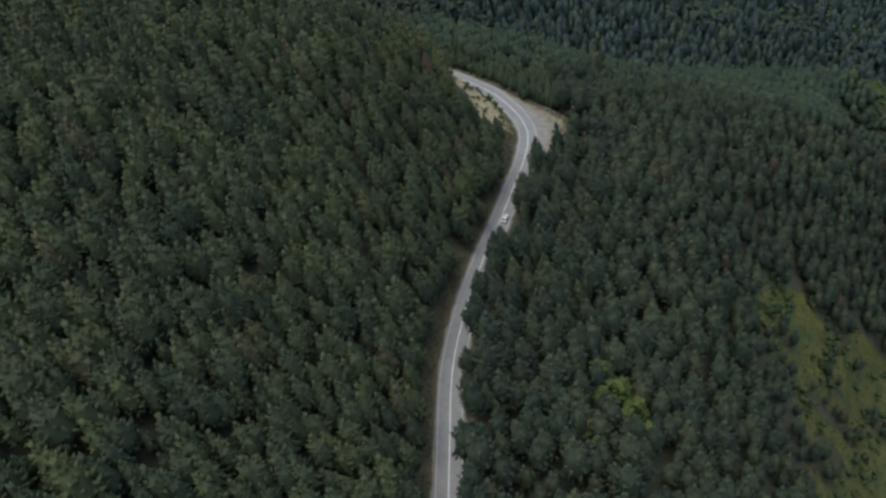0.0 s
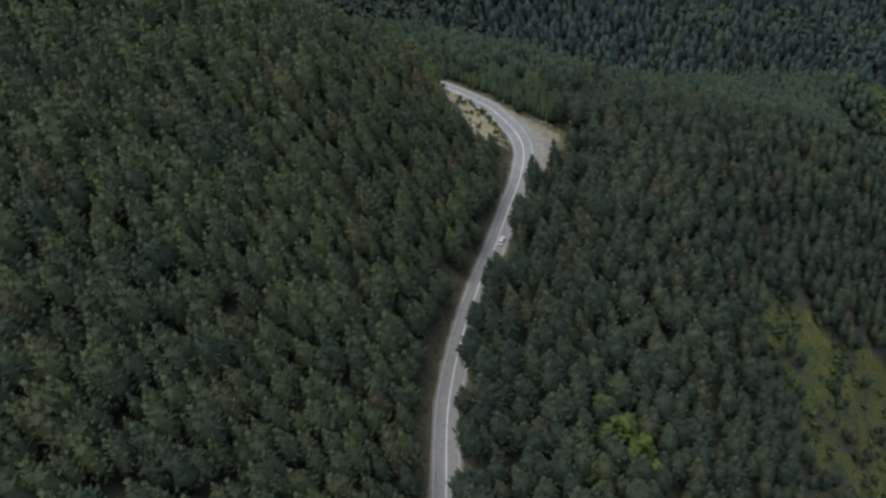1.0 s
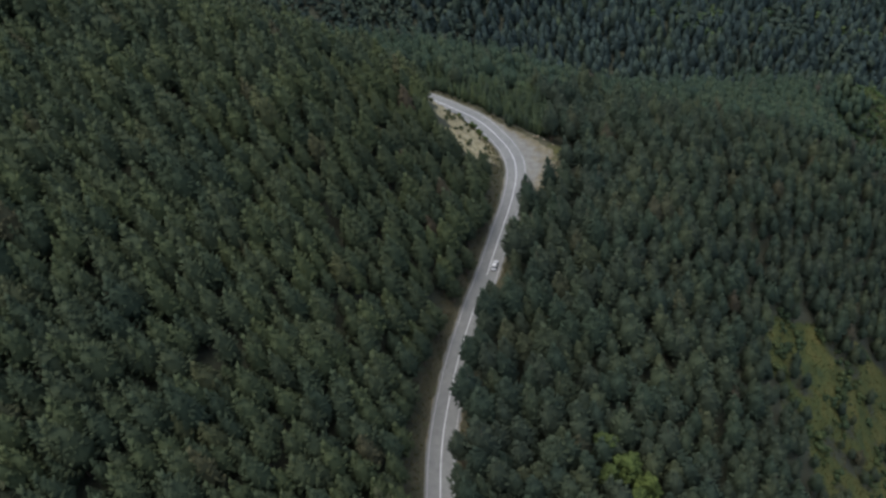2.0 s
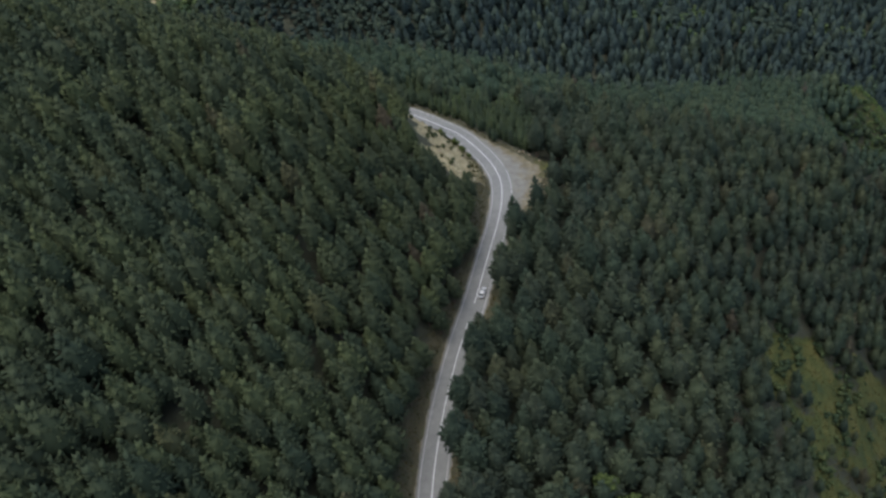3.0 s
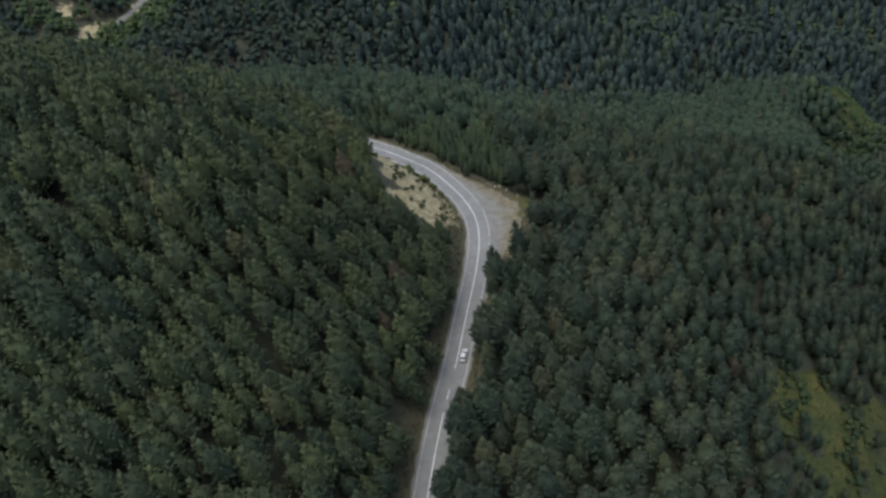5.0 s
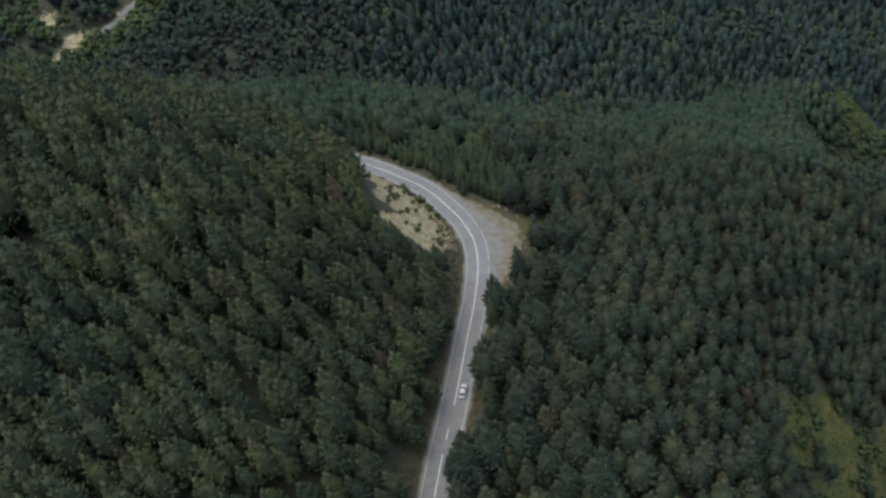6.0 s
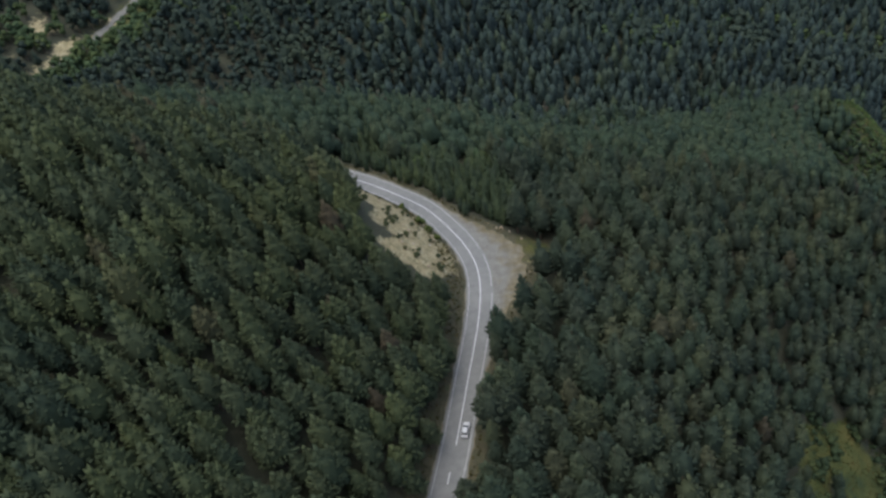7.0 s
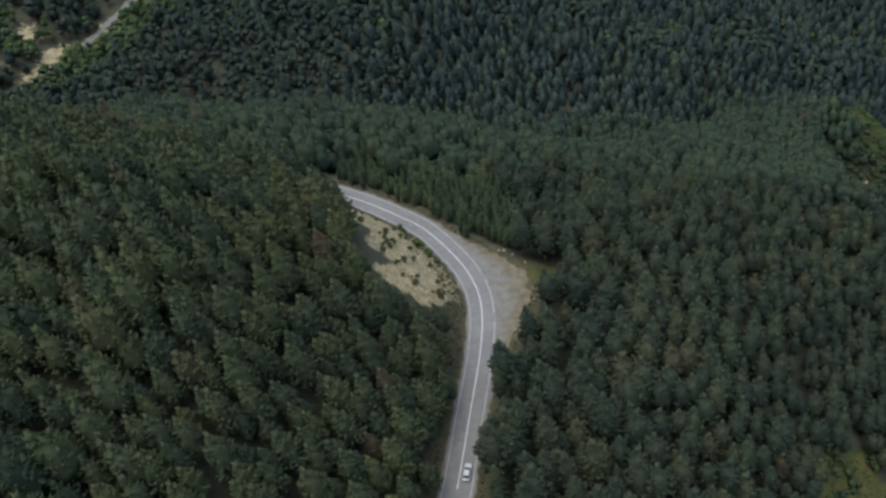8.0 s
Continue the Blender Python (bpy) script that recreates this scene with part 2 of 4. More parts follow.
def ground(x, y):
    shape = np.shape(x)
    x, y = np.ravel(np.asarray(x, float)), np.ravel(np.asarray(y, float))
    s, u, zr = beside_road(x, y)
    up = np.maximum(s - 4.5, 0)
    z_up = (88 + 19 * step(90, 150, y) + 13 * step(238, 300, y)) * (1 - np.exp(-up / 80)) + 0.1 * up * step(60, 200, up)
    d = np.maximum(-s - layby(u), 0)
    bearing = np.degrees(np.arctan2(y - 237, x - 33))
    north = step(-15, 25, bearing)
    crest = np.interp(bearing, CREST_WAY, CREST_FAR)
    z_dn = -(4.5 * step(5, 17, d) + 0.21 * np.maximum(d - 6, 0) + (0.75 - 0.5 * north) * soft_plus(d - 43, 8) + 0.8 * soft_plus(d - crest, 7))
    z_dn -= 0.0075 * np.clip(d - 85, 0, 90) ** 2 * (1 - north)
    z_dn -= 6 * step(44, 30, bearing) * step(-10, 10, bearing) * step(140, 230, d)
    near = zr + np.where(s > 0, z_up, z_dn)
    # the end of the right-hand spur: a green crest over a short rocky face
    near += 9 * np.exp(-((x - 268) / 34) ** 2 - ((y - 424) / 12) ** 2) + 10 * np.exp(-((x - 280) / 22) ** 2 - ((y - 424) / 15) ** 2)
    near -= 24 * np.exp(-((x - 264) / 30) ** 2 - ((y - 390) / 13) ** 2)
    # the ravine that runs down in front of that face
    along, across = (x - 243) * 0.64 + (y - 362) * 0.77, (x - 243) * 0.77 - (y - 362) * 0.64
    near -= 25 * np.exp(-(along / 30) ** 2 - (np.maximum(-across, 0) / 22) ** 2) * step(60, 30, across)
    far = -77 - 0.285 * (np.clip(x, -420, 700) - 40) + 0.15 * (np.maximum(y, 300) - 500) + 0.3 * np.maximum(y - 580, 0)
    far = np.minimum(far, 150 + 0.02 * y)
    near = np.maximum(near, -320)
    z = np.where(near > far, near, far) + soft_plus(-np.abs(near - far), 6)
    z += waves(x, y) * step(9, 40, np.abs(s) - layby(u) * (s < 0))
    return z.reshape(shape)


def near_band(u, a, b, w):
    return step(a - w, a + w, u) * (1 - step(b - w, b + w, u))


U_CUT_A, U_CUT_B = station(28.5, 228), station(6, 284)


# small groves that break up the dry meadow: middle and half-widths
GROVES = [(126, 179, 4.6, 7.0), (157, 205, 12, 8.5), (120, 164.5, 4.5, 3.6), (150, 176, 5, 4.5), (138, 161, 6.5, 5), (152, 163, 8, 5), (171, 195, 4, 4), (138, 143, 7, 8), (176, 181, 9, 5), (126, 133, 6, 6)]


def masks(x, y):
    """Shares of bare sand, dry meadow and rough verge on the ground."""
    s, u, _ = beside_road(x, y)
    cut = near_band(u, U_CUT_A - 4 + 9 * (1 - step(7, 12, s)), U_CUT_B + 2, 4) * near_band(s, 5.6, 22.5 + 2.0 * np.sin(u * 0.3), 2.0)
    tx = -176 + (y - 465) * 0.49 + 3 * np.sin(y * 0.09)
    tracks = np.exp(-((x - tx) / 2.8) ** 2) * step(452, 462, y)
    scree = np.exp(-(((x + 190 + (y - 520) * 0.4) / 13) ** 2 + ((y - 520) / 14) ** 2)) + 0.8 * np.exp(-(((x + 160) / 8) ** 2 + ((y - 507) / 5) ** 2))
    scree *= 0.55 + 0.75 * np.sin(x * 0.5 + 1.2 * np.sin(y * 0.3)) * np.sin(y * 0.42 + 0.7 * np.sin(x * 0.25))
    scree += 0.7 * np.exp(-(((x + 190) / 6) ** 2 + ((y - 488) / 7) ** 2))
    scree += 1.2 * np.exp(-(((x + 168) / 5) ** 2 + ((y - 499) / 7) ** 2) ** 2) + 0.9 * np.exp(-(((x + 182) / 6) ** 2 + ((y - 516) / 9) ** 2) ** 2)
    rocks = 0.5 * np.exp(-(((x - 254) / 3) ** 2 + ((y - 396) / 4) ** 2)) + 0.5 * np.exp(-(((x - 267) / 3) ** 2 + ((y - 394) / 4) ** 2))
    gap = np.exp(-(((x - 172) / 2.5) ** 2 + ((y - 512) / 8) ** 2))
    halo = 0.28 * near_band(-s - layby(u), 3, 6.5, 1.5) * step(1.0, 4.0, layby(u))
    bare = np.clip(cut + halo + tracks + scree + rocks + gap, 0, 1)
    ragged = 2.0 * np.sin(y * 0.41 + 1) + 1.5 * np.sin(x * 0.37)
    edge = np.interp(y, [90, 120, 139, 154, 163, 169, 176, 184, 194, 200], [112, 117, 120, 119, 114, 116, 111, 112, 117, 120]) + 0.6 * ragged
    top = np.interp(x, [105, 119, 146, 168, 172, 195, 215], [181, 196, 210, 213, 219, 223, 227]) + 0.8 * ragged
    meadow = 0.85 * step(edge - 2, edge + 3, x) * step(top + 1, top - 3, y) * step(90, 110, y)
    for gx, gy, rx, ry in GROVES:
        meadow = meadow * (0.42 + 0.58 * step(0.75, 1.2, np.hypot((x - gx) / rx, (y - gy) / ry) + 0.08 * ragged))
    meadow = np.maximum(meadow, 0.6 * np.exp(-((x + 160 - (y - 480) * 0.49) / 22) ** 2) * step(440, 455, y))
    meadow = np.maximum(meadow, 0.6 * np.exp(-(((x - 52) / 7.5) ** 2 + ((y - 241) / 9) ** 2) ** 2))
    meadow = np.maximum(meadow, 0.6 * np.exp(-(((x - 280) / 27) ** 2 + ((y - 417) / 17) ** 2) ** 2))
    verge = near_band(s, 3, 8.0 + 1.2 * near_band(y, 100, 146, 6), 1.2) + near_band(-s - layby(u), 3, 7.5, 1.0) + 1.2 * np.exp(-(((x - 53) / 6) ** 2 + ((y - 244) / 8) ** 2))
    return bare, meadow, np.clip(verge, 0, 1)


def lines_of(core_a, core_b, lo, hi, fine):
    """Grid lines: fine in the core, ever wider outside it."""
    mid = list(np.arange(core_a, core_b, fine))
    out, v, w = [], core_b, fine
    while v < hi:
        out.append(v)
        w *= 1.06
        v += w
    out.append(hi)
    back, v, w = [], core_a - fine, fine
    while v > lo:
        back.append(v)
        w *= 1.06
        v -= w
    back.append(lo)
    return np.array(back[::-1] + mid + out)


def mesh_of(name, verts, faces, mats, index=None, smooth=False, attributes=()):
    """A mesh from arrays; every face has as many corners as faces has columns."""
    me = bpy.data.meshes.new(name)
    verts, faces = np.asarray(verts, np.float32), np.asarray(faces, np.int32)
    n, k = faces.shape
    me.vertices.add(len(verts))
    me.vertices.foreach_set("co", verts.ravel())
    me.loops.add(n * k)
    me.loops.foreach_set("vertex_index", faces.ravel())
    me.polygons.add(n)
    me.polygons.foreach_set("loop_start", np.arange(0, n * k, k, dtype=np.int32))
    if index is not None:
        me.polygons.foreach_set("material_index", np.asarray(index, np.int32))
    me.polygons.foreach_set("use_smooth", np.full(n, smooth))
    for key, values in attributes:
        me.attributes.new(key, "FLOAT", "POINT").data.foreach_set("value", np.asarray(values, np.float32))
    for mat in mats:
        me.materials.append(mat)
    me.update(calc_edges=True)
    me.validate()
    return me


def part(name, me, parent, label=""):
    ob = new(name, me)
    ob.parent = parent
    return tagged(ob, label)


def grid_faces(nx, ny):
    i = np.arange(nx * ny).reshape(ny, nx)
    return np.stack([i[:-1, :-1], i[:-1, 1:], i[1:, 1:], i[1:, :-1]], -1).reshape(-1, 4)


def make_ground():
    gx, gy = lines_of(-60, 110, -2600, 2800, 1.7), lines_of(70, 310, -1500, 3600, 1.7)
    x, y = (v.ravel() for v in np.meshgrid(gx, gy))
    z = ground(x, y)
    s, u, _ = beside_road(x, y)
    bare, meadow, verge = masks(x, y)
    cut = near_band(u, U_CUT_A - 4 + 9 * (1 - step(7, 12, s)), U_CUT_B + 2, 4) * near_band(s, 5.6, 23.0, 2.0)
    z += cut * (np.sin(x * 1.1 + y * 0.6) * np.sin(y * 0.9 - x * 0.4) * 0.5 + np.sin(x * 2.3) * np.sin(y * 2.1) * 0.2)
    z -= 0.2
    me = mesh_of("ground", np.stack([x, y, z], 1), grid_faces(len(gx), len(gy)), [SOIL], smooth=True,
                 attributes=(("bare", bare), ("meadow", meadow), ("verge", verge)))
    return tagged(new("ground", me), "steep forested mountainside with needle litter, sandy cuts and dry grass", "ground", kind="structure")


make_ground()


# ============ road ============
def ribbon(u0, u1, inner, outer, top, thick, step_len=1.0):
    """A strip along the road between two offsets (uphill positive), with a top and skirts. The offsets may be functions of u."""
    n = max(2, int((u1 - u0) / step_len) + 1)
    u = np.linspace(u0, u1, n)
    c = np.stack([np.interp(u, LINE_U, LINE[:, k]) for k in range(3)], 1)
    lf = np.stack([np.interp(u, LINE_U, LEFT[:, k]) for k in range(2)], 1)
    rows = []
    for off, dz in ((inner, top - thick), (inner, top), (outer, top), (outer, top - thick)):
        o = off(u) if callable(off) else np.full(n, float(off))
        rows.append(np.c_[c[:, :2] + lf * o[:, None], c[:, 2] + dz])
    v = np.stack(rows, 1).reshape(-1, 3)
    f = []
    for i in range(n - 1):
        a, b = 4 * i, 4 * (i + 1)
        f += [(a + k, a + k + 1, b + k + 1, b + k) for k in range(3)]
    f += [(0, 3, 2, 1), (4 * n - 4, 4 * n - 3, 4 * n - 2, 4 * n - 1)]
    return v, f


U_SOUTH, U_NORTH = station(1.6, -60), station(-100, 331)


def wobble(base, amount, k):
    return lambda u: base + amount * (np.sin(u * 0.31 * k + k) + 0.6 * np.sin(u * 0.83 * k + 2 * k) + 0.4 * np.sin(u * 1.9 + k))


def make_road():
    v, f = ribbon(U_SOUTH, U_NORTH, wobble(-3.75, 0.05, 1.3), wobble(3.7, 0.05, 0.9), 0.06, 0.35)
    road = tagged(new("road", mesh_of("road", v, f, [ASPHALT])), "worn grey asphalt mountain road with a white centre line", "road", kind="structure")
    spans = [(U_SOUTH, station(14.3, 166.2)), (station(15.8, 170.2), station(16.9, 173.4)), (U_SOLID, U_NORTH)]
    for a, b in spans:
        v, f = ribbon(a, b, -0.085, 0.085, 0.068, 0.004)
        part("centre_line", mesh_of("centre_line", v, f, [PAINT]), road, "white painted centre line")
    v, f = ribbon(U_SOUTH, U_NORTH, 3.18, 3.3, 0.068, 0.004)
    part("edge_line", mesh_of("edge_line", v, f, [FADED]), road, "faint white edge line")
    for a, b in ((U_SOUTH, U_BEND - 12), (U_BEND - 9, U_BEND + 3), (U_BEND + 5.5, U_NORTH)):
        v, f = ribbon(a, b, -3.3, -3.18, 0.068, 0.004)
        part("edge_line", mesh_of("edge_line", v, f, [FADED]), road, "faint white edge line")
    v, f = ribbon(U_SOUTH, U_NORTH, wobble(3.6, 0.0, 1), wobble(4.5, 0.22, 1.1), 0.03, 0.4)
    shoulder = tagged(new("shoulder", mesh_of("shoulder", v, f, [GRAVEL], attributes=(("rim", np.tile([0.0, 0.0, 1.0, 1.0], len(v) // 4)),))), "narrow gravel shoulder beside the asphalt", "shoulder", kind="structure")
    v, f = ribbon(U_SOUTH, U_NORTH, lambda u: -4.2 - layby(u) * (0.95 + 0.07 * np.sin(u * 0.9 + 1) + 0.05 * np.sin(u * 2.3)) - 0.22 * np.sin(u * 0.7) - 0.2 * np.sin(u * 1.9) - 0.12 * np.sin(u * 4.1), wobble(-3.6, 0.0, 1), 0.03, 0.4)
    tagged(new("gravel_layby", mesh_of("gravel_layby", v, f, [GRAVEL], attributes=(("rim", np.tile([1.0, 1.0, 0.0, 0.0], len(v) // 4)),))), "pale gravel lay-by outside the road bend", "lay-by", kind="structure")


make_road()


def make_track():
    """The pale dirt track on the far side of the valley."""
    mid, u = smooth_line([(-196, 440, 0), (-176, 465, 0), (-165, 481, 0), (-157.5, 500, 0), (-147, 525, 0), (-138, 543, 0), (-118, 590, 0)], 2.0)
    t = np.gradient(mid[:, :2], axis=0)
    t /= np.linalg.norm(t, axis=1)[:, None]
    lf = np.stack([-t[:, 1], t[:, 0]], 1)
    rows = []
    for off, dz in ((-1, -0.8), (-1, 0.25), (1, 0.25), (1, -0.8)):
        w = 1.9 + 0.5 * np.sin(u * 0.3) + 0.35 * np.sin(u * 0.8 + off)
        p = mid[:, :2] + lf * (off * w)[:, None]
        rows.append(np.c_[p, ground(p[:, 0], p[:, 1]) + dz])
    v = np.stack(rows, 1).reshape(-1, 3)
    n = len(mid)
    f = [(4 * i + k, 4 * i + k + 1, 4 * i + k + 5, 4 * i + k + 4) for i in range(n - 1) for k in range(3)]
    tagged(new("dirt_track", mesh_of("dirt_track", v, f, [GRAVEL])), "pale dirt track down the far hillside", "track", kind="structure")


make_track()


# ============ trees ============
def kites(base, out, side, length, width, fold):
    """Folded leaf-shaped sprays: 4 points and 2 triangles each."""
    n = len(base)
    upw = np.cross(side, out)
    mid = base + out * (length * 0.55)[:, None] - upw * fold[:, None]
    v = np.stack([base, mid + side * width[:, None], base + out * length[:, None], mid - side * width[:, None]], 1)
    i = np.arange(n)[:, None, None] * 4
    f = i + np.array([[0, 1, 2], [0, 2, 3]])[None]
    return v.reshape(-1, 3), f.reshape(-1, 3)


def unit(v):
    return v / np.linalg.norm(v, axis=1)[:, None]


def tufts(base, out, length, width, rng, sides=4):
    """Needle tufts: open pyramids whose ragged foot lies inside the crown and whose tip points outwards."""
    n = len(base)
    u = unit(np.cross(out, rng.normal(0, 1, (n, 3))))
    w = np.cross(out, u)
    ring = []
    for k in range(sides):
        a = k * 2 * math.pi / sides
        foot = base + out * (length * rng.uniform(-0.1, 0.35, n))[:, None]
        ring.append(foot + (u * np.cos(a) + w * np.sin(a)) * (width * rng.uniform(0.7, 1.3, n))[:, None])
    v = np.stack([*ring, base + out * length[:, None]], 1)
    i = np.arange(n)[:, None, None] * (sides + 1)
    f = i + np.array([[k, (k + 1) % sides, sides] for k in range(sides)])[None]
    return v.reshape(-1, 3), f.reshape(-1, 3)


def crown_width(f, dome):
    """Half-width of a crown from its foot (f = 0) to its top (f = 1); a high dome number rounds the top."""
    f = np.clip(f, 0, 1)
    return (1 - f ** dome) ** 0.82 * np.minimum(1, 0.62 + f * 1.7)


class Lumps:
    """The uneven outline of one crown: swellings round the stem, shared by its inside and its tufts."""

    def __init__(self, rng, amount):
        self.p = rng.uniform(0, 6.28, 4)
        self.k = amount

    def at(self, az, f):
        p = self.p
        return 1 + self.k * (0.9 * np.sin(2 * az + 4 * f + p[0]) + 0.8 * np.sin(3 * az - 9 * f + p[1]) + 0.55 * np.sin(5 * az + 13 * f + p[2])) + 0.12 * np.cos(az) * (1 - f)


def core(rng, height, radius, bottom, dome, full, lumps, sides, levels):
    """The dense inside of the crown: a lumpy dome."""
    tall = height - bottom
    v = []
    for k in range(levels):
        f = k / levels
        az = np.arange(sides) / sides * 6.2832 + 0.5 * k
        r = radius * full * crown_width(f, dome) * lumps.at(az, f) * rng.uniform(0.88, 1.1, sides)
        v.append(np.stack([np.cos(az) * r, np.sin(az) * r, bottom + tall * (f * 0.95 + rng.uniform(-0.03, 0.03, sides))], 1))
    v = np.vstack(v + [np.array([[0, 0, bottom + tall * 0.95], [0, 0, bottom + tall * 0.04]])])
    t = []
    top, foot = sides * levels, sides * levels + 1
    for j in range(sides):
        q = (j + 1) % sides
        for i in range(0, top - sides, sides):
            t += [(j + i, q + i, q + i + sides), (j + i, q + i + sides, j + i + sides)]
        t += [(top - sides + j, top - sides + q, top), (q, j, foot)]
    return v, np.array(t)


def pine_crown(rng, height, radius, bottom, count, dome=1.7, whorls=7, full=0.7, grain=0.4, lump=0.1, sides=4, sweep=0.1):
    """A pine's crown: whorls of upswept boughs that end in needle tufts, over a dense inside. sweep: how far the lower boughs reach out on +x, the downhill side."""
    tall = height - bottom
    lumps = Lumps(rng, lump)
    k = np.arange(count)
    f = 1 - (1 - (k + 0.5) / count) ** 0.82
    f = np.clip(0.5 * f + 0.5 * (np.floor(f * whorls) + 0.5) / whorls + rng.normal(0, 0.02, count), 0.0, 0.985)
    az = k * 2.39996 + rng.normal(0, 0.3, count)
    r = radius * crown_width(f, dome) * lumps.at(az, f) * rng.uniform(0.82, 1.12, count)
    rise = np.radians(4 + 66 * f ** 1.3 + rng.normal(0, 12, count))
    out = np.stack([np.cos(az) * np.cos(rise), np.sin(az) * np.cos(rise), np.sin(rise)], 1)
    out = unit(out + rng.normal(0, 0.22, (count, 3)))
    ln = radius * grain * rng.uniform(0.75, 1.45, count) * (1.1 - 0.25 * f)
    tip = np.stack([np.cos(az) * r, np.sin(az) * r, bottom + tall * f * 0.97], 1)
    tip[:, 0] += sweep * radius * (1 - f)
    v, t = tufts(tip - out * (ln * 0.85)[:, None], out, ln, ln * rng.uniform(0.25, 0.38, count), rng, sides)
    # the leading shoots
    n = 4
    a = np.arange(n) * 1.7 + rng.uniform(0, 6)
    out = unit(np.stack([np.cos(a) * 0.5, np.sin(a) * 0.5, rng.uniform(0.9, 1.4, n)], 1))
    ln = radius * rng.uniform(0.3, 0.5, n)
    w, q = tufts(np.repeat([[0, 0, height - tall * 0.09]], n, 0), out, ln, ln * 0.3, rng)
    cv, ct = core(rng, height - tall * 0.1, radius, bottom, dome, full, lumps, 6, 3)
    cv[:, 0] += sweep * radius * np.clip((height - cv[:, 2]) / tall, 0, 1)
    return np.vstack([v, w, cv]), np.vstack([t, q + len(v), ct + len(v) + len(w)])


def spruce_crown(rng, height, radius, bottom, count, full=0.82):
    """A spruce's spire: tiers of drooping boughs round a slender cone."""
    tall = height - bottom
    lumps = Lumps(rng, 0.07)
    k = np.arange(count)
    f = 1 - (1 - (k + 0.5) / count) ** 0.62
    az = k * 2.39996 + rng.normal(0, 0.3, count)
    r = radius * ((1 - f ** 1.6) ** 0.85 * 0.95 + 0.05) * lumps.at(az, f) * rng.uniform(0.85, 1.12, count)
    rise = np.radians(-22 + 60 * f ** 2 + rng.normal(0, 10, count))
    out = np.stack([np.cos(az) * np.cos(rise), np.sin(az) * np.cos(rise), np.sin(rise)], 1)
    ln = r * 0.55 + 0.5
    tip = np.stack([np.cos(az) * r, np.sin(az) * r, bottom + tall * f], 1)
    v, t = tufts(tip - out * (ln * 0.85)[:, None], out, ln, ln * 0.42, rng, 3)
    w, q = tufts(np.array([[0, 0, height - tall * 0.12]]), np.array([[0, 0, 1.0]]), np.array([tall * 0.14]), np.array([0.3]), rng)
    cv, ct = core(rng, height, radius, bottom, 1.6, full, lumps, 5, 3)
    return np.vstack([v, w, cv]), np.vstack([t, q + len(v), ct + len(v) + len(w)])


def leaf_crown(rng, height, radius, bottom, count, lobes=7, grain=0.2):
    """A broad-leaved crown: rounded lobes, each a dense inside covered with leafy sprays."""
    tall = height - bottom
    az = np.arange(lobes) * 2.39996 + rng.uniform(0, 6.28)
    f = (np.arange(lobes) + 0.5) / lobes
    off = radius * 0.5 * np.sqrt(1 - (f * 0.95) ** 2)
    r = radius * rng.uniform(0.42, 0.62, lobes)
    c = np.stack([np.cos(az) * off, np.sin(az) * off, bottom + r * 0.6 + np.maximum(tall - r * 1.6, 0) * f], 1)
    verts, faces, n0 = [], [], 0
    for m in range(lobes):
        v = unit(np.array([(x, y, z) for z in (-0.45, 0.45) for x, y in ((np.cos(j * 1.0472 + z), np.sin(j * 1.0472 + z)) for j in range(6))] + [(0, 0, 1.0), (0, 0, -1.0)])) * rng.uniform(0.55, 0.9, (14, 1))
        t = []
        for j in range(6):
            q = (j + 1) % 6
            t += [(j, q, 6 + q), (j, 6 + q, 6 + j), (6 + j, 6 + q, 12), (q, j, 13)]
        verts.append(c[m] + v * r[m])
        faces.append(np.array(t) + n0)
        n0 += 14
    which = rng.integers(0, lobes, count)
    n = unit(rng.normal(0, 1, (count, 3)) + np.array([[0, 0, 0.6]]))
    out = unit(n + rng.normal(0, 0.35, (count, 3)))
    ln = radius * grain * rng.uniform(0.8, 1.5, count)
    p = c[which] + n * (r[which] * rng.uniform(0.85, 1.05, count))[:, None]
    v, t = tufts(p - out * (ln * 0.7)[:, None], out, ln, ln * 0.55, rng, 3)
    return np.vstack(verts + [v]), np.vstack(faces + [t + n0])


def taper(rng, height, r0, sides, rings):
    """A slightly bent, tapered trunk as triangles."""
    h = np.linspace(-0.6, height, rings)
    a = np.arange(sides) / sides * 2 * np.pi
    rad = r0 * (1 - np.clip(h / height, 0, 1) * 0.85) * (1 + 0.35 * np.exp(-np.maximum(h, 0) / 0.5))
    bx, by = 0.04 * height * rng.normal() * (h / height) ** 2, 0.04 * height * rng.normal() * (h / height) ** 2
    v = np.stack([np.cos(a)[None] * rad[:, None] + bx[:, None], np.sin(a)[None] * rad[:, None] + by[:, None], np.repeat(h[:, None], sides, 1)], -1).reshape(-1, 3)
    f = []
    for i in range(rings - 1):
        for j in range(sides):
            p, q = i * sides + j, i * sides + (j + 1) % sides
            f += [(p, q, q + sides), (p, q + sides, p + sides)]
    return v, np.array(f)


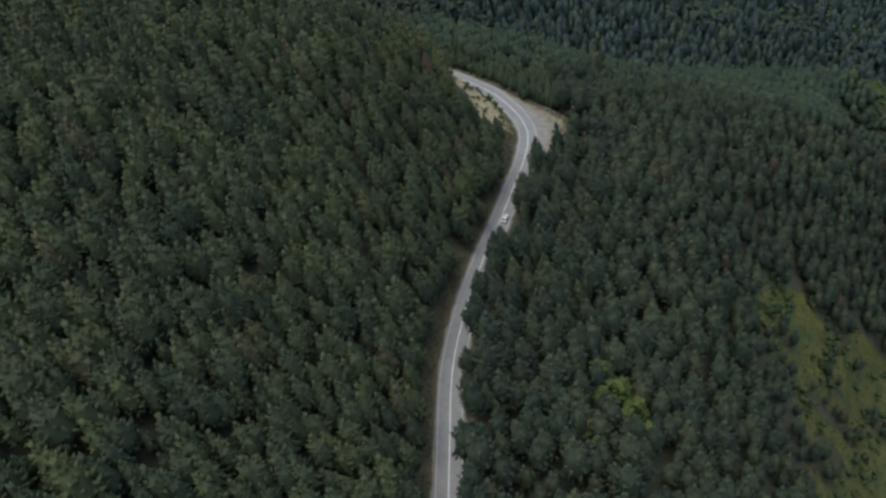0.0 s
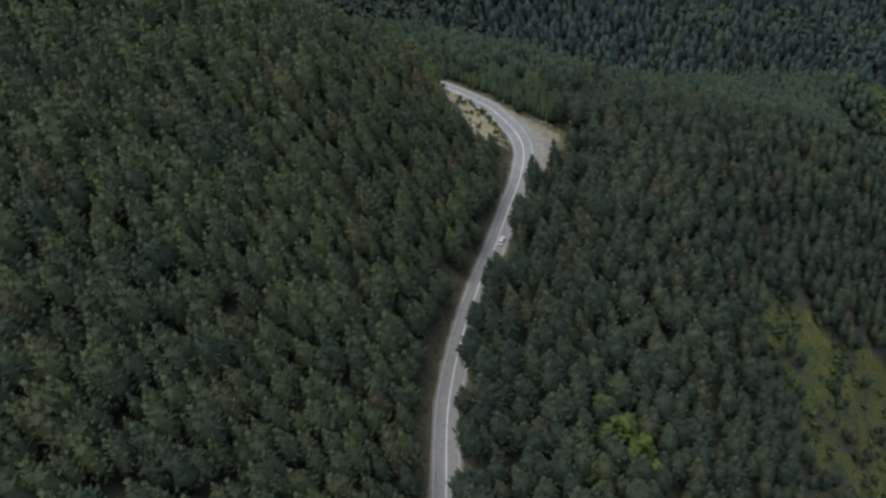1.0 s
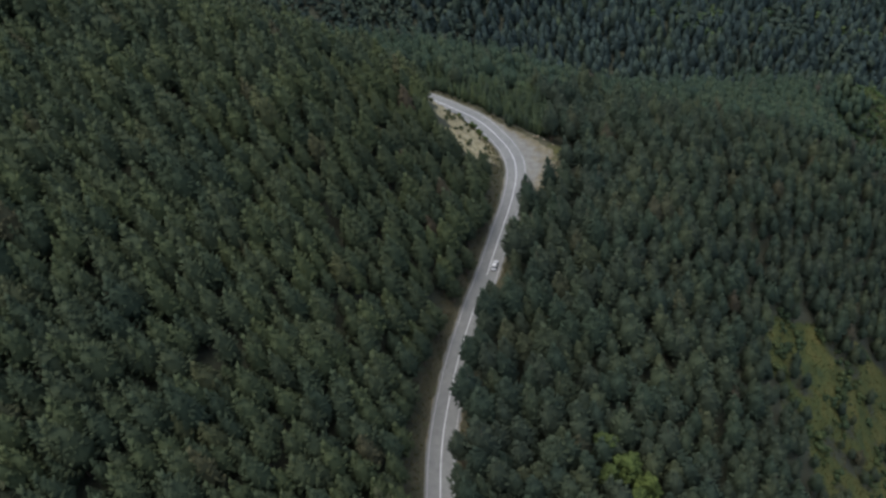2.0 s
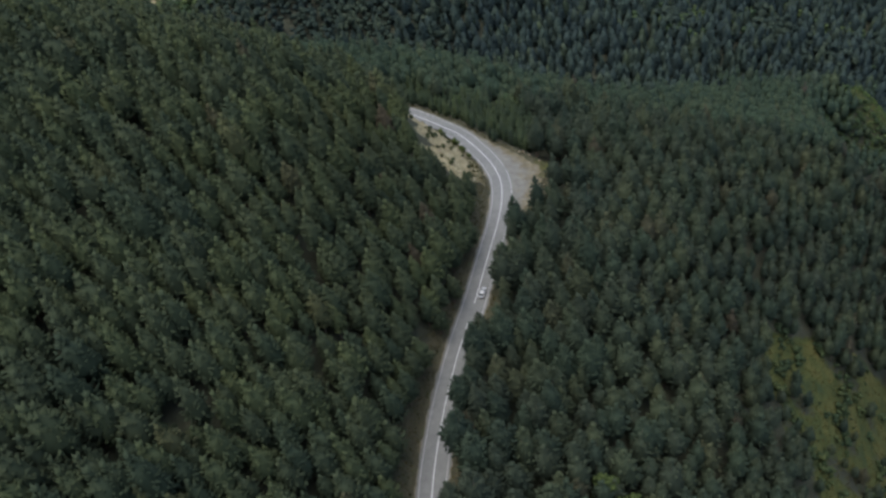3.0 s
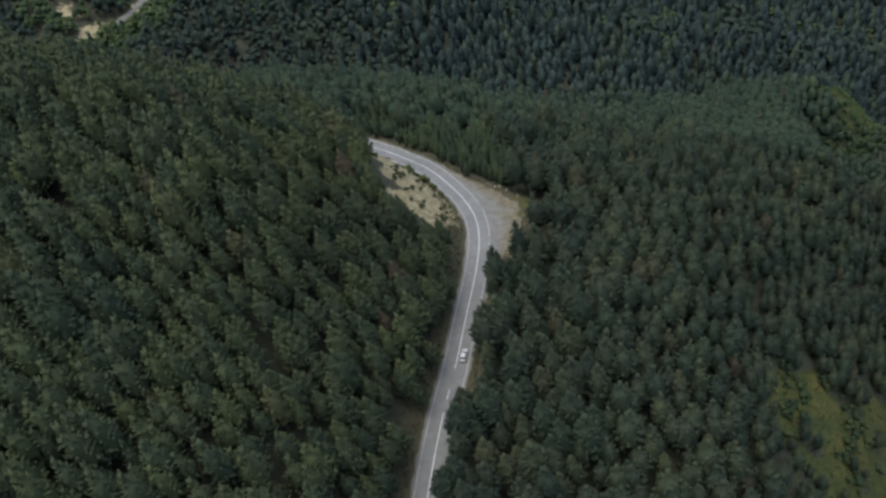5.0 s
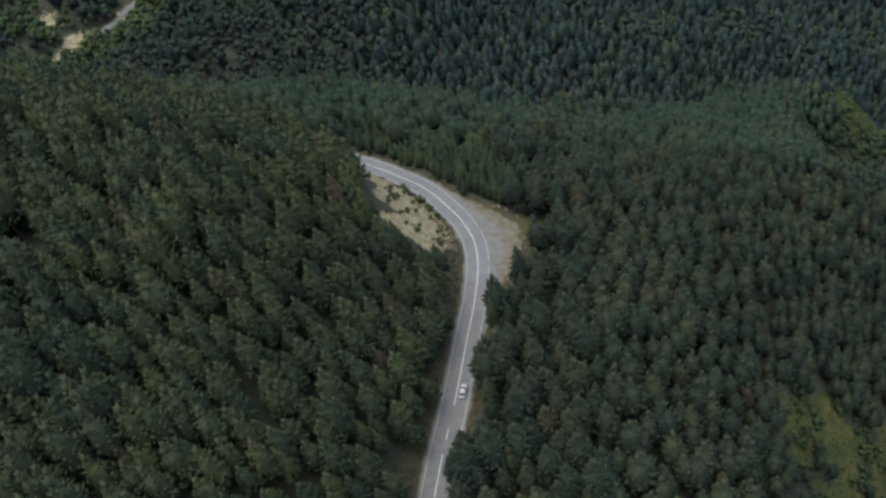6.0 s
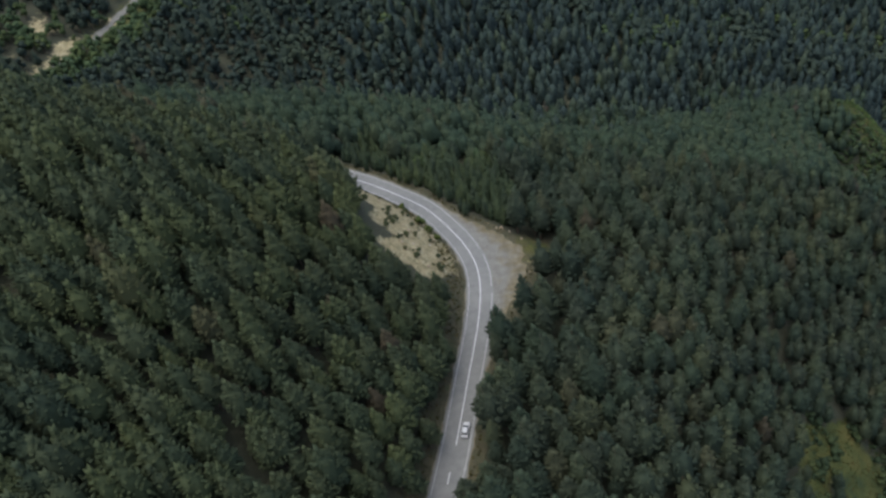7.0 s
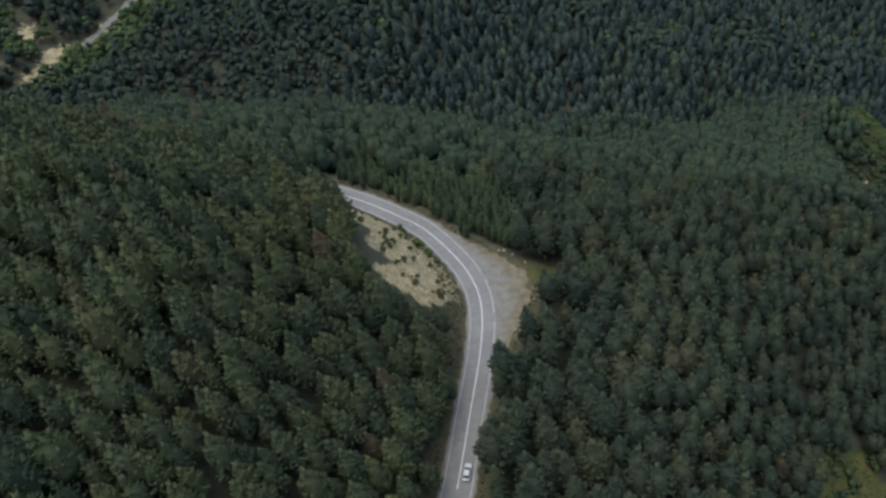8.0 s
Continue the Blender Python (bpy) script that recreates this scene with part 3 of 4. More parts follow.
def limbs(rng, height, bottom, count, reach):
    """Bare limbs that carry the crown: thin three-sided cones."""
    verts, faces = [], []
    for k in range(count):
        h = bottom + (height - bottom) * (k + 0.5) / count * 0.8
        a = k * 2.4 + rng.uniform(-0.4, 0.4)
        tip = np.array([np.cos(a), np.sin(a), 0.25]) * reach * (1 - 0.6 * k / count) + (0, 0, h)
        n0 = len(verts)
        for j in range(3):
            b = j * 2.094
            verts.append((-np.sin(a) * np.cos(b) * 0.05, np.cos(a) * np.cos(b) * 0.05, h + np.sin(b) * 0.05))
        verts.append(tuple(tip))
        faces += [(n0, n0 + 1, n0 + 3), (n0 + 1, n0 + 2, n0 + 3), (n0 + 2, n0, n0 + 3)]
    return np.array(verts), np.array(faces)


RNG = np.random.default_rng(11)


def scatter(x0, x1, y0, y1, gap, jitter=0.42):
    """Places on a jittered staggered grid."""
    nx, ny = int((x1 - x0) / gap), int((y1 - y0) / (gap * 0.87))
    i, j = np.meshgrid(np.arange(nx), np.arange(ny))
    x = x0 + (i + 0.5 * (j % 2)) * gap + RNG.uniform(-jitter, jitter, i.shape) * gap
    y = y0 + j * gap * 0.87 + RNG.uniform(-jitter, jitter, i.shape) * gap
    return x.ravel(), y.ravel()


def in_view(x, y):
    """The stretch of country that is planted closely: a wide fan round the bend and the valley."""
    west = np.interp(y, [40, 90, 170, 250, 290, 320, 360, 410, 450, 490, 530, 580, 606], [-72, -90, -114, -136, -172, -165, -160, -192, -216, -276, -246, -152, -60])
    east = np.interp(y, [40, 90, 130, 210, 290, 410, 606], [60, 122, 173, 213, 246, 325, 448])
    return (x > west) & (x < east) & (y > 45) & (y < 606)


def by_track(x, y):
    """The open strip below the far track and scree."""
    tx = -176 + (y - 465) * 0.49
    return ((x > tx - 6) & (x < tx + 32) & (y > 450)) | (np.hypot((x + 186) / 20, (y - 506) / 20) < 1)


# dark gaps in the stand: middle and half-widths
HOLLOWS = [(51.8, 214, 2.2, 5), (66, 178, 2.2, 2.6), (-38, 123.5, 3, 3), (-44, 183, 3, 3.2), (92, 207, 2.0, 2.6), (78, 168, 2.0, 2.6)]


def planted(x, y):
    """Where trees stand: off the road, the lay-by, the bare cut and the meadow."""
    s, u, _ = beside_road(x, y)
    bare, meadow, verge = masks(x, y)
    thin = RNG.uniform(0, 1, x.shape)
    behind = (s > 4) & (s < 30) & (masks(x, y + 6)[0] > 0.2)
    for hx, hy, rx, ry in HOLLOWS:
        behind |= np.hypot((x - hx) / rx, (y - hy) / ry) < 1
    keep = ~behind & ((s > np.where(y < 168, 6.5, 5.3) + 1.0 * near_band(y, 100, 146, 6) + 0.8 * np.sin(u * 0.23)) | (s < -4.9 - 1.1 * layby(u) - 3.0 * (layby(u) > 2) - 0.6 * (u > U_BEND + 20) - 3.0 * near_band(y, 174, 197, 2) - 1.3 * near_band(y, 196, 226, 3))) & (bare < 0.12) & (np.hypot((x - 51) / 6, (y - 240) / 7.5) > 1) & (np.hypot((x - 50) / 7, (y - 112) / 9) > 1) & (np.hypot((x - 259) / 12, (y - 391) / 9) > 1) & (np.hypot((x - 281) / 27, (y - 417) / 17) > 1 - 0.6 * thin * step(288, 262, x)) & (meadow < 0.45 + 0.3 * (thin > 0.93))
    hole = np.sin(x * 0.11 + 2 * np.sin(y * 0.07)) * np.sin(y * 0.13 + 1.7)
    return keep & ((hole < 0.97) | (thin > 0.5))


def young_stand(x, y):
    """The strip of low young pines outside the bend and along the road after it."""
    s, u, _ = beside_road(x, y)
    ragged = 26 + 7 * np.sin(u * 0.11) + 5 * np.sin(x * 0.3)
    return (s < 0) & (-s < ragged * step(U_BEND - 2, U_BEND + 18, u)) & (u < U_BEND + 75)


def joined(name, protos, x, y, z, size, turn, tint, mats, label, category):
    """A stand of trees as one mesh: each place takes one of the prototypes."""
    verts, faces, index, tints, n0 = [], [], [], [], 0
    which = RNG.integers(0, len(protos), len(x))
    for k, (v, f, m) in enumerate(protos):
        sel = np.where(which == k)[0]
        if not len(sel):
            continue
        c, s = np.cos(turn[sel]), np.sin(turn[sel])
        q = np.empty((len(sel), len(v), 3), np.float32)
        wide = size[sel] * RNG.uniform(0.88, 1.15, len(sel))
        q[:, :, 0] = (c[:, None] * v[None, :, 0] - s[:, None] * v[None, :, 1]) * wide[:, None] + x[sel][:, None]
        q[:, :, 1] = (s[:, None] * v[None, :, 0] + c[:, None] * v[None, :, 1]) * wide[:, None] + y[sel][:, None]
        q[:, :, 2] = v[None, :, 2] * size[sel][:, None] + z[sel][:, None]
        verts.append(q.reshape(-1, 3))
        faces.append((f[None] + (np.arange(len(sel)) * len(v))[:, None, None] + n0).reshape(-1, 3))
        index.append(np.tile(m, len(sel)))
        tints.append(np.repeat(tint[sel], len(v)))
        n0 += len(sel) * len(v)
    me = mesh_of(name, np.vstack(verts), np.vstack(faces), mats, np.concatenate(index), smooth=True, attributes=(("tint", np.concatenate(tints)),))
    return tagged(new(name, me), label, category, kind="stuff")


def proto(crown, trunk):
    v = np.vstack([crown[0], trunk[0]])
    f = np.vstack([crown[1], trunk[1] + len(crown[0])])
    return v, f, np.r_[np.zeros(len(crown[1]), int), np.ones(len(trunk[1]), int)]


def pine_proto(rng, count, height=15.0, radius=2.75, foot=0.24, **shape):
    h, r = height * rng.uniform(0.86, 1.14), radius * rng.uniform(0.86, 1.16)
    return proto(pine_crown(rng, h, r, h * rng.uniform(foot - 0.06, foot + 0.06), count, **shape), taper(rng, h * 0.9, 0.16, 3, 2))


def spruce_proto(rng, count, height=15.0, radius=3.9):
    h, r = height * rng.uniform(0.84, 1.16), radius * rng.uniform(0.86, 1.16)
    return proto(spruce_crown(rng, h, r, h * 0.08, count), taper(rng, h * 0.9, 0.2, 3, 2))


def downhill(x, y):
    """Way of steepest descent, as an angle."""
    e = 4.0
    return np.arctan2(-(ground(x, y + e) - ground(x, y - e)), -(ground(x + e, y) - ground(x - e, y)))


def stand(name, x, y, protos, low, high, mats, label, category):
    joined(name, protos, x, y, ground(x, y) - 0.3, RNG.uniform(low, high, len(x)), RNG.uniform(0, 6.28, len(x)), RNG.uniform(0, 1, len(x)), mats, label, category)


# broad-leaved clumps on the far slope: middle, number, spread
CLUMPS = [(187, 529, 34, 8), (260, 528, 40, 13), (300, 505, 26, 8), (345, 520, 34, 10), (0, 545, 26, 11), (-47, 545, 24, 9), (90, 548, 20, 9), (150, 556, 24, 10)]


# crown shapes: boughs in open tiers on the upper slope, closed pointed domes on the lower one
UPPER = dict(dome=1.85, whorls=5, full=0.82, grain=0.33, lump=0.13, sides=3, sweep=0.2)
LOWER = dict(dome=2.3, whorls=6, full=0.85, grain=0.32, lump=0.11, sides=3)


def plant():
    # pine stand on both sides of the road
    up_x, up_y = scatter(-330, 60, 30, 445, 4.5, 0.34)
    low_x, low_y = scatter(-60, 420, 30, 300, 5.1, 0.36)
    spur_x, spur_y = scatter(-110, 420, 300, 478, 5.0, 0.36)
    low_x, low_y = np.r_[low_x, spur_x], np.r_[low_y, spur_y]
    high, low = beside_road(up_x, up_y)[0] > 0, beside_road(low_x, low_y)[0] < 0
    x, y = np.r_[up_x[high], low_x[low]], np.r_[up_y[high], low_y[low]]
    near = in_view(x, y) & ((y < 445) | (x > 200))
    x, y = x[near], y[near]
    far_side = ground(x, y)
    ok = planted(x, y)
    x, y, z = x[ok], y[ok], far_side[ok] - 0.3
    turn = downhill(x, y) + RNG.uniform(-0.5, 0.5, len(x))
    size = RNG.normal(1.0, 0.15, len(x)).clip(0.55, 1.4)
    edge = beside_road(x, y)[0]
    size *= 1 + np.where((edge < 0) & (y < 300), 0.16 - 0.2 * step(70, 115, x), 0.0)
    size *= 1 + 0.1 * (edge < 0) * (edge > -9) * near_band(y, 100, 180, 3)      # taller trees along the straight
    size *= 1 - 0.25 * step(104, 110, x) * step(188, 182, y) * (edge < 0)                   # lower trees in the meadow's groves
    size *= 1 - 0.45 * near_band((x - 205) * 0.77 - (y - 318) * 0.64, -10, 30, 6) * step(296, 306, y)      # and down the ravine of the spur
    tint = RNG.uniform(0, 1, len(x))
    young = young_stand(x, y)
    x, y, z, turn, size, tint = (v[~young] for v in (x, y, z, turn, size, tint))
    rank = np.hypot((x - 14) / 1.0, (y - 186) / 1.1)
    wide = np.hypot((x + 35) / 1.0, (y - 168) / 1.05)
    order = np.argsort(rank)
    single, rest = order[:290], order[290:]
    mid = rest[wide[rest] < 84]
    back = rest[wide[rest] >= 84]
    # single trees
    models = []
    for k in range(8):
        rng = np.random.default_rng(100 + k)
        h, r = (13.5 if k < 4 else 14.0) * rng.uniform(0.86, 1.14), (3.05 if k < 4 else 2.8) * rng.uniform(0.86, 1.16)
        low = h * (rng.uniform(0.22, 0.32) if k < 4 else rng.uniform(0.24, 0.34))
        cv, cf = pine_crown(rng, h, r, low, 250, **(UPPER if k < 4 else LOWER))
        crown = mesh_of("crown", cv, cf, [PINE if k > 3 else SLOPE_PINE], smooth=True)
        tv, tf = taper(rng, h * 0.95, 0.17, 7, 6)
        lv, lf = limbs(rng, h, low, 12, r * 0.7)
        trunk = mesh_of("trunk", np.vstack([tv, lv]), np.vstack([tf, lf + len(tv)]), [BARK], smooth=True)
        root = new("pine_tree")
        part("trunk", trunk, root)
        part("crown", crown, root)
        models.append(tagged(root, "dark green mountain pine with a dense ragged crown", "tree", "pines beside the road"))
    lower = beside_road(x[single], y[single])[0] < 0
    for kinds, chosen in ((models[:4], single[~lower]), (models[4:], single[lower])):
        for n, i in enumerate(chosen):
            m = pose(x[i], y[i], z[i], 0, 0, math.degrees(turn[i])) @ Matrix.Scale(size[i], 4)
            if n < 4:
                kinds[n].matrix_basis = m
            else:
                copy_thing(kinds[n % 4], m).matrix_basis = m
    rng = np.random.default_rng(5)
    uphill = beside_road(x, y)[0] > 0
    south = y < 300
    stands = ((mid, uphill, [pine_proto(rng, 135, 14.0, 3.05, 0.25, **UPPER) for _ in range(12)], SLOPE_PINE, "dense olive green pine forest on the upper slope along the road"),
              (mid, ~uphill, [pine_proto(rng, 180, 14.2, 2.8, 0.28, **LOWER) for _ in range(8)], PINE, "dense dark green pine forest on the lower slope along the road"),
              (back, uphill, [pine_proto(rng, 80, 14.0, 3.1, 0.27, **dict(UPPER, grain=0.42)) for _ in range(8)], SLOPE_PINE, "dense olive green pine forest on the upper slope further from the road"),
              (back, ~uphill & south, [pine_proto(rng, 78, 13.8, 2.8, 0.25, **dict(LOWER, grain=0.36)) for _ in range(10)], PINE, "dense dark green pine forest on the lower slope further from the road"),
              (back, ~uphill & ~south, [pine_proto(rng, 36, 12.0, 3.3, 0.2, **dict(LOWER, full=0.95, grain=0.33, dome=2.2, lump=0.10)) for _ in range(8)], SPUR_PINE, "dense dark green pine forest on the spur beyond the road bend"))
    for which, side, models, mat, label in stands:
        k = which[side[which]]
        joined("pine_forest", models, x[k], y[k], z[k], size[k], turn[k], tint[k], [mat, BARK], label, "forest")
    # the same forest goes on to the south and to both sides
    bx, by = scatter(-260, 330, -70, 430, 7.4)
    cx, cy = scatter(-90, 130, -70, 62, 4.6)
    near = (bx > -90) & (bx < 130) & (by < 62)
    bx, by = np.r_[bx[~near], cx], np.r_[by[~near], cy]
    ok = ~in_view(bx, by)
    bx, by = bx[ok], by[ok]
    ok = planted(bx, by)
    bx, by = bx[ok], by[ok]
    plain_pines = [pine_proto(rng, 16, 15.0, 3.1, full=0.85, grain=0.6, sides=3) for _ in range(6)]
    joined("pine_forest", plain_pines, bx, by, ground(bx, by) - 0.3, RNG.normal(1.0, 0.16, len(bx)).clip(0.55, 1.4), RNG.uniform(0, 6.28, len(bx)),
           RNG.uniform(0, 1, len(bx)), [PINE, BARK], "dense dark green pine forest around the straight stretch of road", "forest")
    yx, yy = scatter(-70, 110, 205, 345, 3.0, 0.4)
    ok = young_stand(yx, yy)
    yx, yy = yx[ok], yy[ok]
    ok = planted(yx, yy)
    yx, yy = yx[ok], yy[ok]
    yz, yt = ground(yx, yy) - 0.3, RNG.uniform(0, 6.28, len(yx))
    s, u, _ = beside_road(yx, yy)
    grown = 0.46 + 0.4 * step(6, 28, -s) + RNG.normal(0, 0.09, len(yx))
    lads = [pine_proto(rng, 90, 13.0, 2.7, 0.08, dome=1.7, grain=0.36, sides=3) for _ in range(6)]
    joined("young_pine_stand", lads, yx, yy, yz, grown.clip(0.3, 0.95), yt, RNG.uniform(0, 1, len(yx)), [YOUNG, BARK],
           "fresh green young pines above the outside of the road bend", "young trees")
    # spruce on the far side of the valley
    x, y = scatter(-330, 470, 425, 622, 6.4, 0.5)
    ok = in_view(x, y) & planted(x, y) & ~by_track(x, y)
    for cx, cy, n, r in CLUMPS:
        ok &= np.hypot(x - cx, (y - cy) / 0.8) > r * 1.1
    x, y = x[ok], y[ok]
    spruces = [spruce_proto(rng, 38) for _ in range(8)] + [pine_proto(rng, 40, 11.5, 3.5, 0.12, grain=0.5, sides=3, dome=2.2) for _ in range(3)]
    west = x + RNG.normal(0, 25, len(x)) < 5
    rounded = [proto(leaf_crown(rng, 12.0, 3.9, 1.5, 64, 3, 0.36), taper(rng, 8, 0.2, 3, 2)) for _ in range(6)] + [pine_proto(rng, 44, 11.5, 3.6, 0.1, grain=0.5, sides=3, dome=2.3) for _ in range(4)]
    stand("mixed_forest", x[west], y[west], rounded, 0.7, 1.3, [HAZED_LEAVES, BARK], "green mixed forest on the far side of the valley, greyed by a haze tint", "forest")
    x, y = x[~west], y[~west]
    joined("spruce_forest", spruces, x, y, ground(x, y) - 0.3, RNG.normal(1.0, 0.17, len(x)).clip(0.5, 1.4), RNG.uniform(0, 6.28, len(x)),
           RNG.uniform(0, 1, len(x)), [HAZED_SPRUCE, BARK], "tall dark spruces on the far side of the valley, tinted bluish for haze", "forest")


plant()


def broadleaf(x, y, height, radius, seed, label, mat=BROAD, count=260):
    """A broad-leaved tree: bent trunk with limbs and a lobed crown."""
    rng = np.random.default_rng(seed)
    root = new("broadleaf_tree")
    tv, tf = taper(rng, height * 0.7, 0.14 + 0.012 * height, 7, 5)
    lv, lf = limbs(rng, height * 0.8, height * 0.3, 9, radius * 0.7)
    part("trunk", mesh_of("trunk", np.vstack([tv, lv]), np.vstack([tf, lf + len(tv)]), [BARK], smooth=True), root)
    part("crown", mesh_of("crown", *leaf_crown(rng, height, radius, height * 0.2, count), [mat], smooth=True), root)
    root.matrix_basis = pose(x, y, float(ground(np.array([x]), np.array([y]))[0]) - 0.3, 0, 0, rng.uniform(0, 360))
    return tagged(root, label, "tree", "broad-leaved trees")


for k, (bx, by, bh, br) in enumerate([(45, 121, 14, 4.0), (49, 116, 15, 4.6), (53, 112, 14, 4.2), (50, 107, 13, 3.8), (55, 106, 12, 3.6), (44, 113, 12, 3.4), (38, 101, 12, 3.4), (41, 97, 11, 3.0)]):
    broadleaf(bx, by, bh, br, 40 + k, "yellow-green broad-leaved tree among darker pines", YELLOW, 420)
for k in range(9):
    bx, by = 12 + RNG.uniform(0, 36), 297 + RNG.uniform(0, 11)
    by -= 0.25 * (bx - 12)
    if float(beside_road(np.array([bx]), np.array([by]))[0][0]) < -9:
        broadleaf(bx, by, RNG.uniform(6, 9), RNG.uniform(2.0, 3.0), 60 + k, "fresh green young tree behind the road bend", count=200)


def scattered_broadleaf():
    """Lighter broad-leaved trees and scrub: on the right-hand spur, on the far slope and round the dry meadow."""
    rng = np.random.default_rng(8)
    big = [proto(leaf_crown(rng, 10, 3.6, 1.5, 60, 3, 0.34), taper(rng, 6, 0.16, 3, 2)) for _ in range(5)]
    x = np.r_[RNG.normal(190, 12, 90), RNG.normal(330, 60, 120), RNG.normal(-60, 60, 90)]
    y = np.r_[RNG.normal(533, 14, 90), RNG.normal(545, 18, 120), RNG.normal(550, 20, 90)]
    far_x = np.concatenate([RNG.normal(cx, r, n) for cx, cy, n, r in CLUMPS])
    far_y = np.concatenate([RNG.normal(cy, r * 0.8, n) for cx, cy, n, r in CLUMPS])
    stand("broadleaf_thicket", far_x, far_y, big, 0.9, 1.6, [HAZED_LEAVES, BARK], "green broad-leaved clumps among the far spruces, muted by a haze tint", "thicket")
    tx, ty = scatter(-225, -90, 448, 590, 4.6)
    side = tx + 176 - (ty - 465) * 0.49
    near = by_track(tx, ty) & ((side < -4.5) | (side > 8.0))
    x, y = np.r_[x, tx[near]], np.r_[y, ty[near]]
    ok = masks(x, y)[0] < 0.3
    stand("broadleaf_thicket", x[ok], y[ok], big, 0.45, 1.15, [BROAD, BARK], "yellow-green broad-leaved thickets among the conifers", "thicket")
    low = [proto(leaf_crown(rng, 2.2, 1.3, 0.1, 24, 3, 0.3), taper(rng, 1.2, 0.05, 3, 2)) for _ in range(5)]
    x, y = scatter(240, 312, 384, 438, 1.7, 0.5)
    rich = np.hypot((x - 287) / 24, (y - 420) / 15)
    ok = (np.hypot((x - 275) / 34, (y - 414) / 24) < 1) & (masks(x, y)[0] < 0.25)
    yellow = rich + RNG.normal(0, 0.25, len(x)) < 0.95
    stand("spur_scrub", x[ok & yellow], y[ok & yellow], low, 0.4, 0.9, [SPUR_SCRUB, BARK], "low yellow-green scrub over the end of the spur", "scrub")
    stand("spur_scrub", x[ok & ~yellow], y[ok & ~yellow], low, 0.5, 1.9, [BROAD, BARK], "low green scrub round the rocks of the spur", "scrub")
    x, y = RNG.uniform(106, 215, 1000), RNG.uniform(100, 232, 1000)
    m = masks(x, y)[1]
    ok = (m > 0.15) & (np.sin(x * 0.21) * np.sin(y * 0.17) + RNG.uniform(-0.5, 0.5, 1000) > 0.05)
    stand("meadow_scrub", x[ok], y[ok], low, 0.35, 2.4, [MEADOW_SCRUB, BARK], "low dark scrub dotted over the dry meadow", "scrub")


scattered_broadleaf()


# ============ scrub and stones on the sandy cut ============
def shrub_model(seed, height, radius, mat=SHRUB):
    rng = np.random.default_rng(seed)
    root = new("shrub")
    lv, lf = limbs(rng, height * 0.7, 0.02, 7, radius * 0.7)
    part("stems", mesh_of("stems", lv, lf, [BARK]), root)
    part("foliage", mesh_of("foliage", *leaf_crown(rng, height, radius, 0.05, 60, 5, 0.3), [mat], smooth=True), root)
    return tagged(root, "small dark green shrub on the bare sandy bank", "shrub", "shrubs on the bank")


def on_bank(u, s):
    """Place beside the road at arc position u and offset s."""
    i = int(np.clip(round(u), 0, len(LINE) - 1))
    return LINE[i, 0] + LEFT[i, 0] * s, LINE[i, 1] + LEFT[i, 1] * s


def make_shrubs():
    models = [shrub_model(300 + k, 0.9 + 0.2 * k, 0.7 + 0.15 * k) for k in range(4)]
    used = set()
    for n in range(66):
        s, u = 6.5 + 15 * RNG.uniform(0, 1) ** 0.8, RNG.uniform(U_CUT_A + 2, U_CUT_B + 1)
        x, y = on_bank(u, s)
        z = float(ground(np.array([x]), np.array([y]))[0])
        m = pose(x, y, z - 0.25, 0, 0, RNG.uniform(0, 360)) @ Matrix.Scale(RNG.uniform(0.5, 1.25), 4)
        if n < 4:
            models[n].matrix_basis = m
        else:
            copy_thing(models[n % 4], m).matrix_basis = m
    for k, (u, s, h, r) in enumerate([(station(24.5, 257), 7.6, 3.6, 2.2), (station(26, 254), 7.0, 2.8, 1.7), (station(27.5, 250), 6.6, 2.2, 1.4), (station(19, 268), 7.2, 2.4, 1.5)]):
        x, y = on_bank(u, s)
        ob = shrub_model(330 + k, h, r, YELLOW)
        tagged(ob, "bright green roadside bush at the inside of the bend", "bush")
        ob.matrix_basis = pose(x, y, float(ground(np.array([x]), np.array([y]))[0]) - 0.2)


make_shrubs()


def boulder_mesh(seed):
    rng = random.Random(seed)
    bm = bmesh.new()
    bmesh.ops.create_icosphere(bm, subdivisions=2, radius=1)
    off = Vector((rng.uniform(0, 50), rng.uniform(0, 50), rng.uniform(0, 50)))
    for v in bm.verts:
        v.co *= 0.8 + 0.5 * noise.noise(v.co * 0.9 + off) + 0.15 * noise.noise(v.co * 2.5 + off)
        v.co.z *= 0.7
    me = bpy.data.meshes.new("boulder")
    bm.to_mesh(me)
    bm.free()
    me.materials.append(ROCK)
    return me


